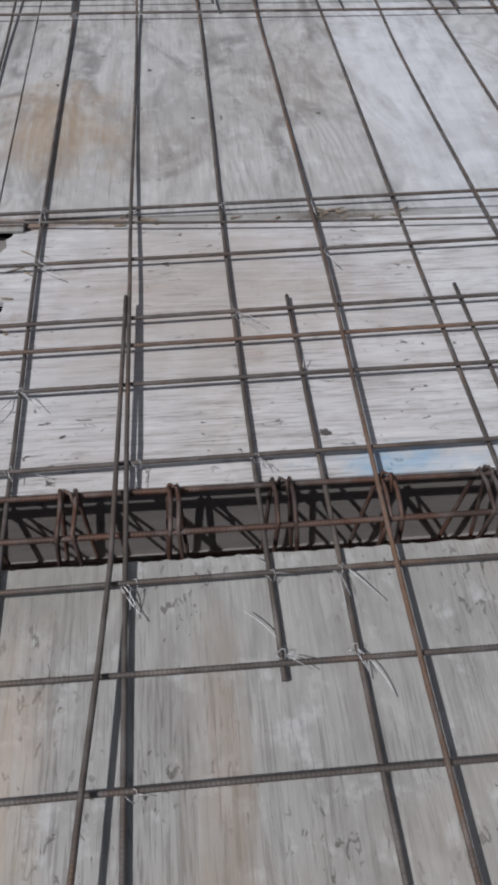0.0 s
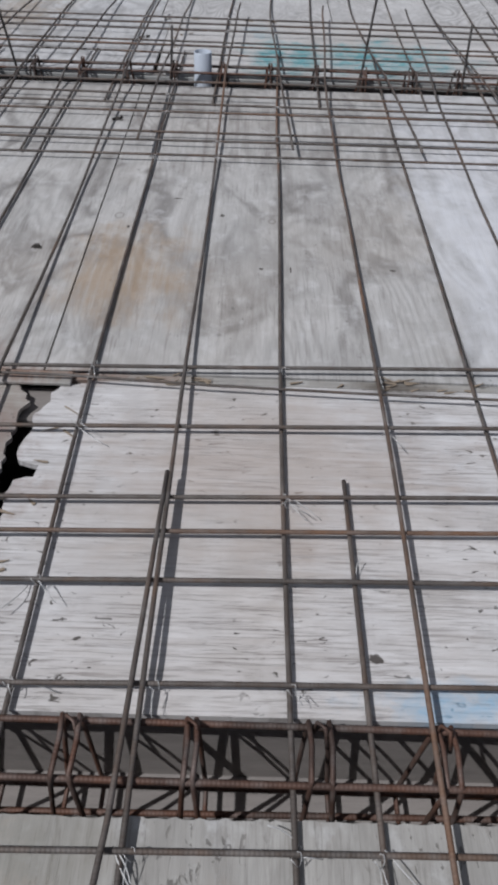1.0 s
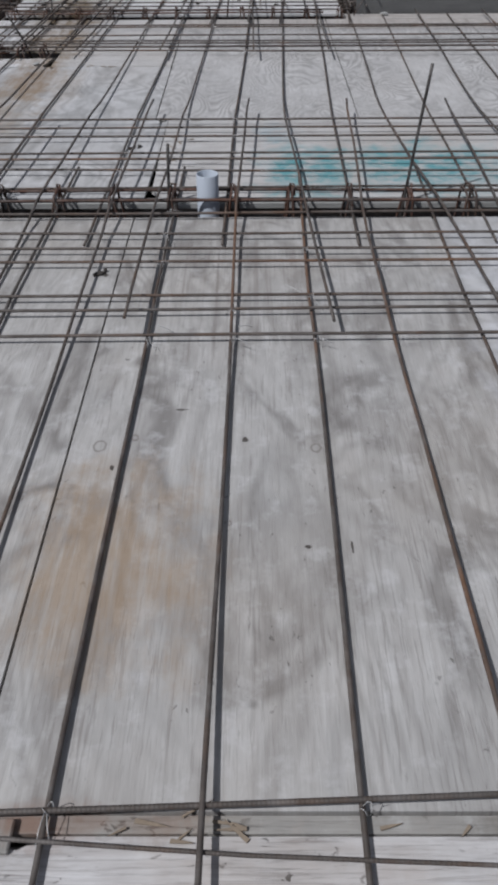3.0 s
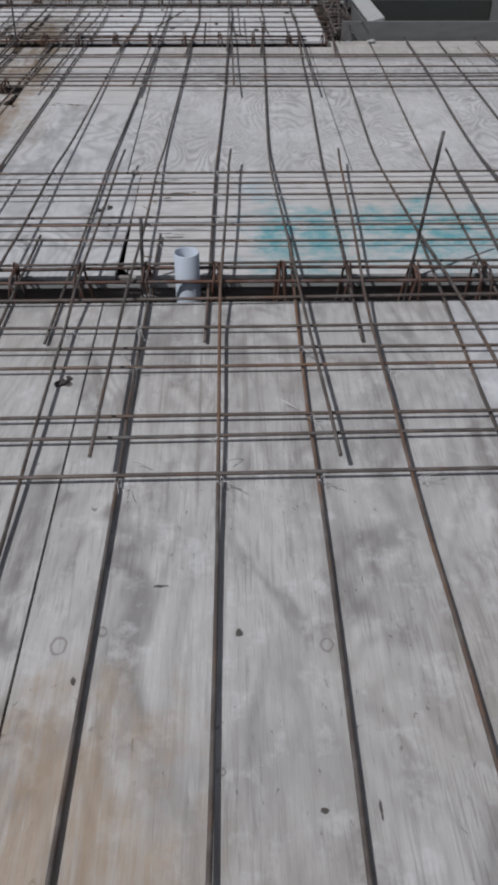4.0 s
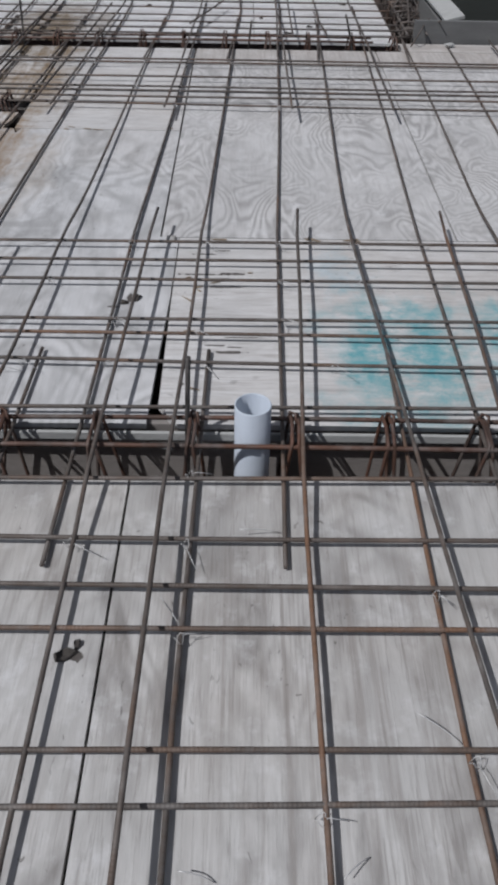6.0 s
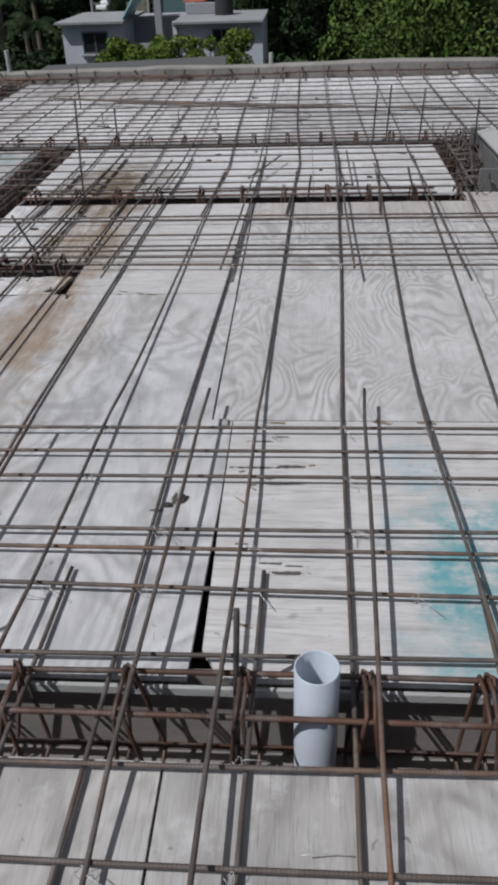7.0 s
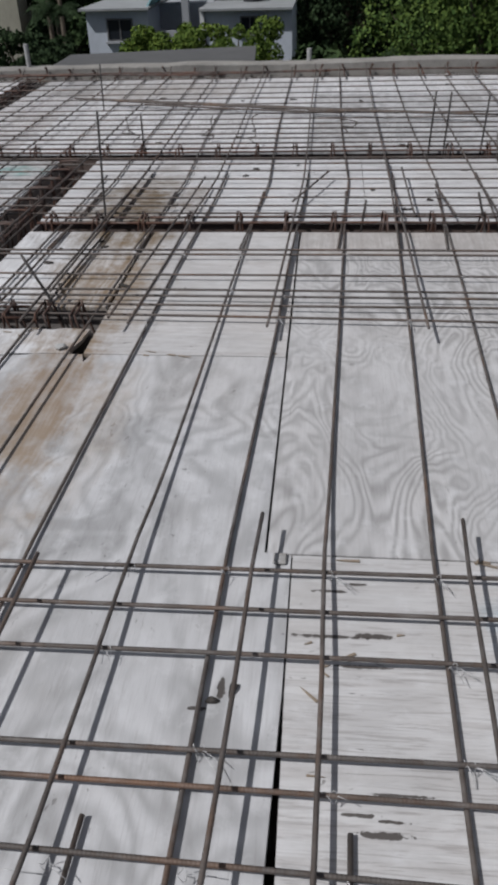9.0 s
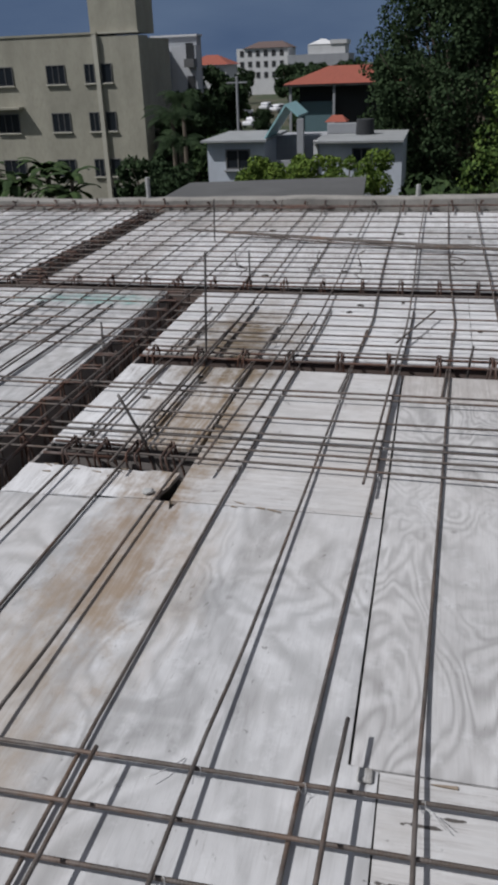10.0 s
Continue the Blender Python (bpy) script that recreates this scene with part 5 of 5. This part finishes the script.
hip_roof(bm, -44.5 - B.x, -36.4 - B.x, 149.5 - B.y, 158.5 - B.y, 1.62 - B.z, 3.2 - B.z, 1.0)
part("roof", bm, ROOF_RED, small)

# parked cars far off, most of them seen end-on
CAR = plain("car_paint_white", (0.7, 0.7, 0.72), 0.3, 0, 2.0, 0.05, 0.0)
car0 = empty("car", "white parked car among the trees", "car", "parked cars", at=(-26.4, 123.0, GROUND))
bm = bmesh.new()
box(bm, (-2.1, -0.85, 0.35), (2.1, 0.85, 0.95), 0.15)
box(bm, (-1.2, -0.75, 0.9), (1.3, 0.75, 1.45), 0.2)
car0.rotation_euler = (0, 0, radians(70))
part("body", bm, CAR, car0)
part("window", boxed((-1.0, -0.765, 1.0), (1.1, -0.755, 1.32)), GLASS, car0)
for x in (-1.3, 1.3):
    for y in (-0.8, 0.8):
        bm = bmesh.new()
        bmesh.ops.create_cone(bm, cap_ends=True, segments=14, radius1=0.33, radius2=0.33, depth=0.2, matrix=pose(x, y, 0.33, 90))
        part("wheel", bm, GAP, car0)
for x, y, a in ((-34.0, 150, 80), (-37.5, 158, 60), (-40.5, 160, 100), (-44.5, 166, 75), (-33.5, 166, 85), (-29.5, 158, 70)):
    copy_thing(car0, pose(x, y, GROUND, 0, 0, a))

# utility pole with wires, and pipe stubs on the parapet
pole = empty("utility_pole", "thin grey utility pole between the houses", "utility pole", at=(-16.0, 70.0, GROUND))
bm = bmesh.new()
taper(bm, (0, 0, 0), (0, 0, 7.4), 0.13, 0.09, 8)
part("shaft", bm, PALE, pole)
part("cross_arm", boxed((-0.8, -0.05, 6.9), (0.8, 0.05, 7.0)), PALE, pole)
for x, h in ((-4.05, 0.37), (-0.66, 0.27)):
    ob = empty("pipe_stub", "short pale pipe stub on the concrete kerb", "pipe stub", "pipe stubs", at=(x, 15.2, 0.13))
    bm = bmesh.new()
    bmesh.ops.create_cone(bm, cap_ends=True, segments=14, radius1=0.028, radius2=0.028, depth=h, matrix=Matrix.Translation((0, 0, h / 2 - 0.13)))
    part("tube", bm, PLANK_PALE, ob)


# ---------------------------------------------------------------- deck pieces
# bay before the first slot
for x0, x1, lo, hi, m in ((-7.98, -6.2, -3, 1.11, PLY_OLD), (-6.2, -4.98, -3, 1.11, PLY_OLD), (-4.98, -3.76, -3, 1.11, PLY_OLD), (-3.76, -2.2, -3, 1.11, PLY_OLD), (-2.2, -0.98, -3, 1.11, PLY_OLD), (2.0, 2.7, -1.33, 1.11, PLY_OLD), (2.7, 5.98, -3, 1.11, PLY_OLD), (-0.98, 2.7, -3, -1.33, PLY_OLD)):
    sheet(x0, x1, lo, hi, m)
for x0, x1 in ((-0.98, -0.44), (-0.44, 0.78), (0.78, 2.0)):
    worn = ragged([(x1 - 0.002, 1.112), (x0 + 0.002, 1.108)], 0.016, 0.003, int(x0 * 10) + 20, False)
    sheet(x0, x1, -1.33, 1.11, PLY_OLD, "y", 0.0, [(x0 + 0.002, -1.328), (x1 - 0.002, -1.328)] + worn + [(x0 + 0.002, 1.108)])
# second bay, first course with the torn edge
edge = ragged([(-0.37, 2.425), (-0.45, 2.415), (-0.475, 2.37), (-0.468, 2.33), (-0.505, 2.27), (-0.495, 2.20), (-0.515, 2.12), (-0.505, 2.07), (-0.445, 2.05), (-0.45, 2.005), (-0.50, 1.99), (-0.515, 1.93), (-0.495, 1.87), (-0.50, 1.78), (-0.485, 1.72), (-0.51, 1.60), (-0.50, 1.45), (-0.53, 1.318)], 0.018, 0.006, 3, False)
sheet(-0.53, 0.73, 1.318, 2.44, PLY_WHITE, "x", 0.0, [(1.98, 1.318), (1.98, 2.44), (-0.36, 2.44)] + edge + [(-0.53, 1.318)])
sheet(1.985, 3.5, 1.318, 2.44, PLY_WHITE, "x")
sheet(3.5, 5.98, 1.318, 2.44, PLY_WHITE, "x")
torn = ragged([(-0.555, 1.318), (-0.55, 1.60), (-0.53, 1.75), (-0.535, 1.88), (-0.56, 1.95), (-0.545, 2.04), (-0.555, 2.12), (-0.545, 2.20), (-0.555, 2.28), (-0.53, 2.33), (-0.58, 2.41)], 0.02, 0.007, 5, False)
sheet(-1.8, -0.6, 1.318, 2.44, PLY_OLD, "x", -0.004, torn + [(-0.58, 2.41), (-1.8, 2.40), (-1.8, 1.318)])
tagged(part("board_scrap", boxed((-0.62, 2.28, -0.055), (-0.40, 2.44, -0.035), 0.003), FORM), "grey offcut of board under the torn sheet", "board offcut")
sheet(-3.6, -1.8, 1.318, 2.44, PLY_OLD, "x")
sheet(-7.98, -3.6, 1.318, 2.44, PLY_OLD, "x")
sheet(-7.98, 5.98, 2.444, 2.482, PLY_OLD, "x", -0.003)
# second bay, long sheets
for x0, x1, m in ((-7.98, -5.4, PLY_SWIRL), (-5.4, -4.18, PLY_SWIRL), (-4.18, -2.96, PLY_SWIRL), (-2.96, -1.74, PLY_SWIRL), (-1.74, -0.5215, PLY_SWIRL), (-0.5185, 0.845, PLY_SWIRL), (0.85, 2.07, PLY_FILM), (2.07, 3.3, PLY_SWIRL), (3.3, 5.98, PLY_SWIRL)):
    sheet(x0, x1, 2.485, 5.245, m)
# third bay
sheet(-0.535, 0.0, 5.48, 6.69, PLY_CLEAN, "x", 0.0, [(-0.405, 5.48), (1.9, 5.48), (1.9, 6.69), (-0.479, 6.69), (-0.478, 6.2), (-0.471, 5.57), (-0.442, 5.525), (-0.428, 5.50)])
sheet(1.905, 3.4, 5.48, 6.69, PLY_CLEAN, "x")
sheet(3.4, 5.98, 5.48, 6.69, PLY_WHITE, "x")
sheet(-1.775, -0.482, 5.48, 7.93, PLY_FILM, "y", 0.0, [(-1.775, 5.48), (-0.500, 5.48), (-0.494, 5.8), (-0.484, 6.2), (-0.483, 6.69), (-0.562, 6.70), (-0.562, 7.93), (-1.40, 7.93), (-1.42, 7.86), (-1.44, 7.93), (-1.775, 7.93)])
sheet(-2.2, -1.778, 5.48, 7.9, PLY_FILM)
sheet(-2.2, -1.46, 7.90, 8.178, PLY_PALE, "y", 0.0, ragged([(-2.2, 7.90), (-1.50, 7.935), (-1.47, 8.178), (-2.2, 8.178)], 0.06, 0.010, 9))
sheet(-1.44, -0.562, 7.935, 9.525, PLY_CLEAN, "x")
sheet(-2.2, -1.45, 8.42, 9.525, PLY_PALE)
for x0, x1 in ((-0.556, 0.665), (0.67, 1.89), (1.895, 3.11), (3.115, 5.2)):
    sheet(x0, x1, 6.695, 9.14, PLY_CURL)
    sheet(x0, x1, 9.144, 9.525, PLY_STRIPE)
sheet(0.85, 5.98, 9.53, 9.735, PLY_STRIPE, "x")
# fourth bay
panel_field(-2.2, 0.84, 9.73, 11.19, 1.22, 1.6, [PLY_PALE], 5, "x", 0.4)
panel_field(2.70, 5.98, 9.74, 11.19, 1.22, 1.6, [PLY_WHITE], 6)
# far bay and the bays to the west
panel_field(-3.72, 5.98, 11.44, 15.0, 1.22, 2.44, [PLY_PALE, PLY_PALE, PLY_WHITE, PLY_FILM], 7, "y", 0.5)
panel_field(-7.98, -4.02, 11.44, 15.0, 1.22, 2.44, [PLY_PALE, PLY_PALE, PLY_FILM], 8, "y", 0.2)
panel_field(-7.98, -2.5, 5.48, 11.19, 1.22, 2.44, [PLY_PALE, PLY_WHITE, PLY_FILM], 9, "y", 0.35)
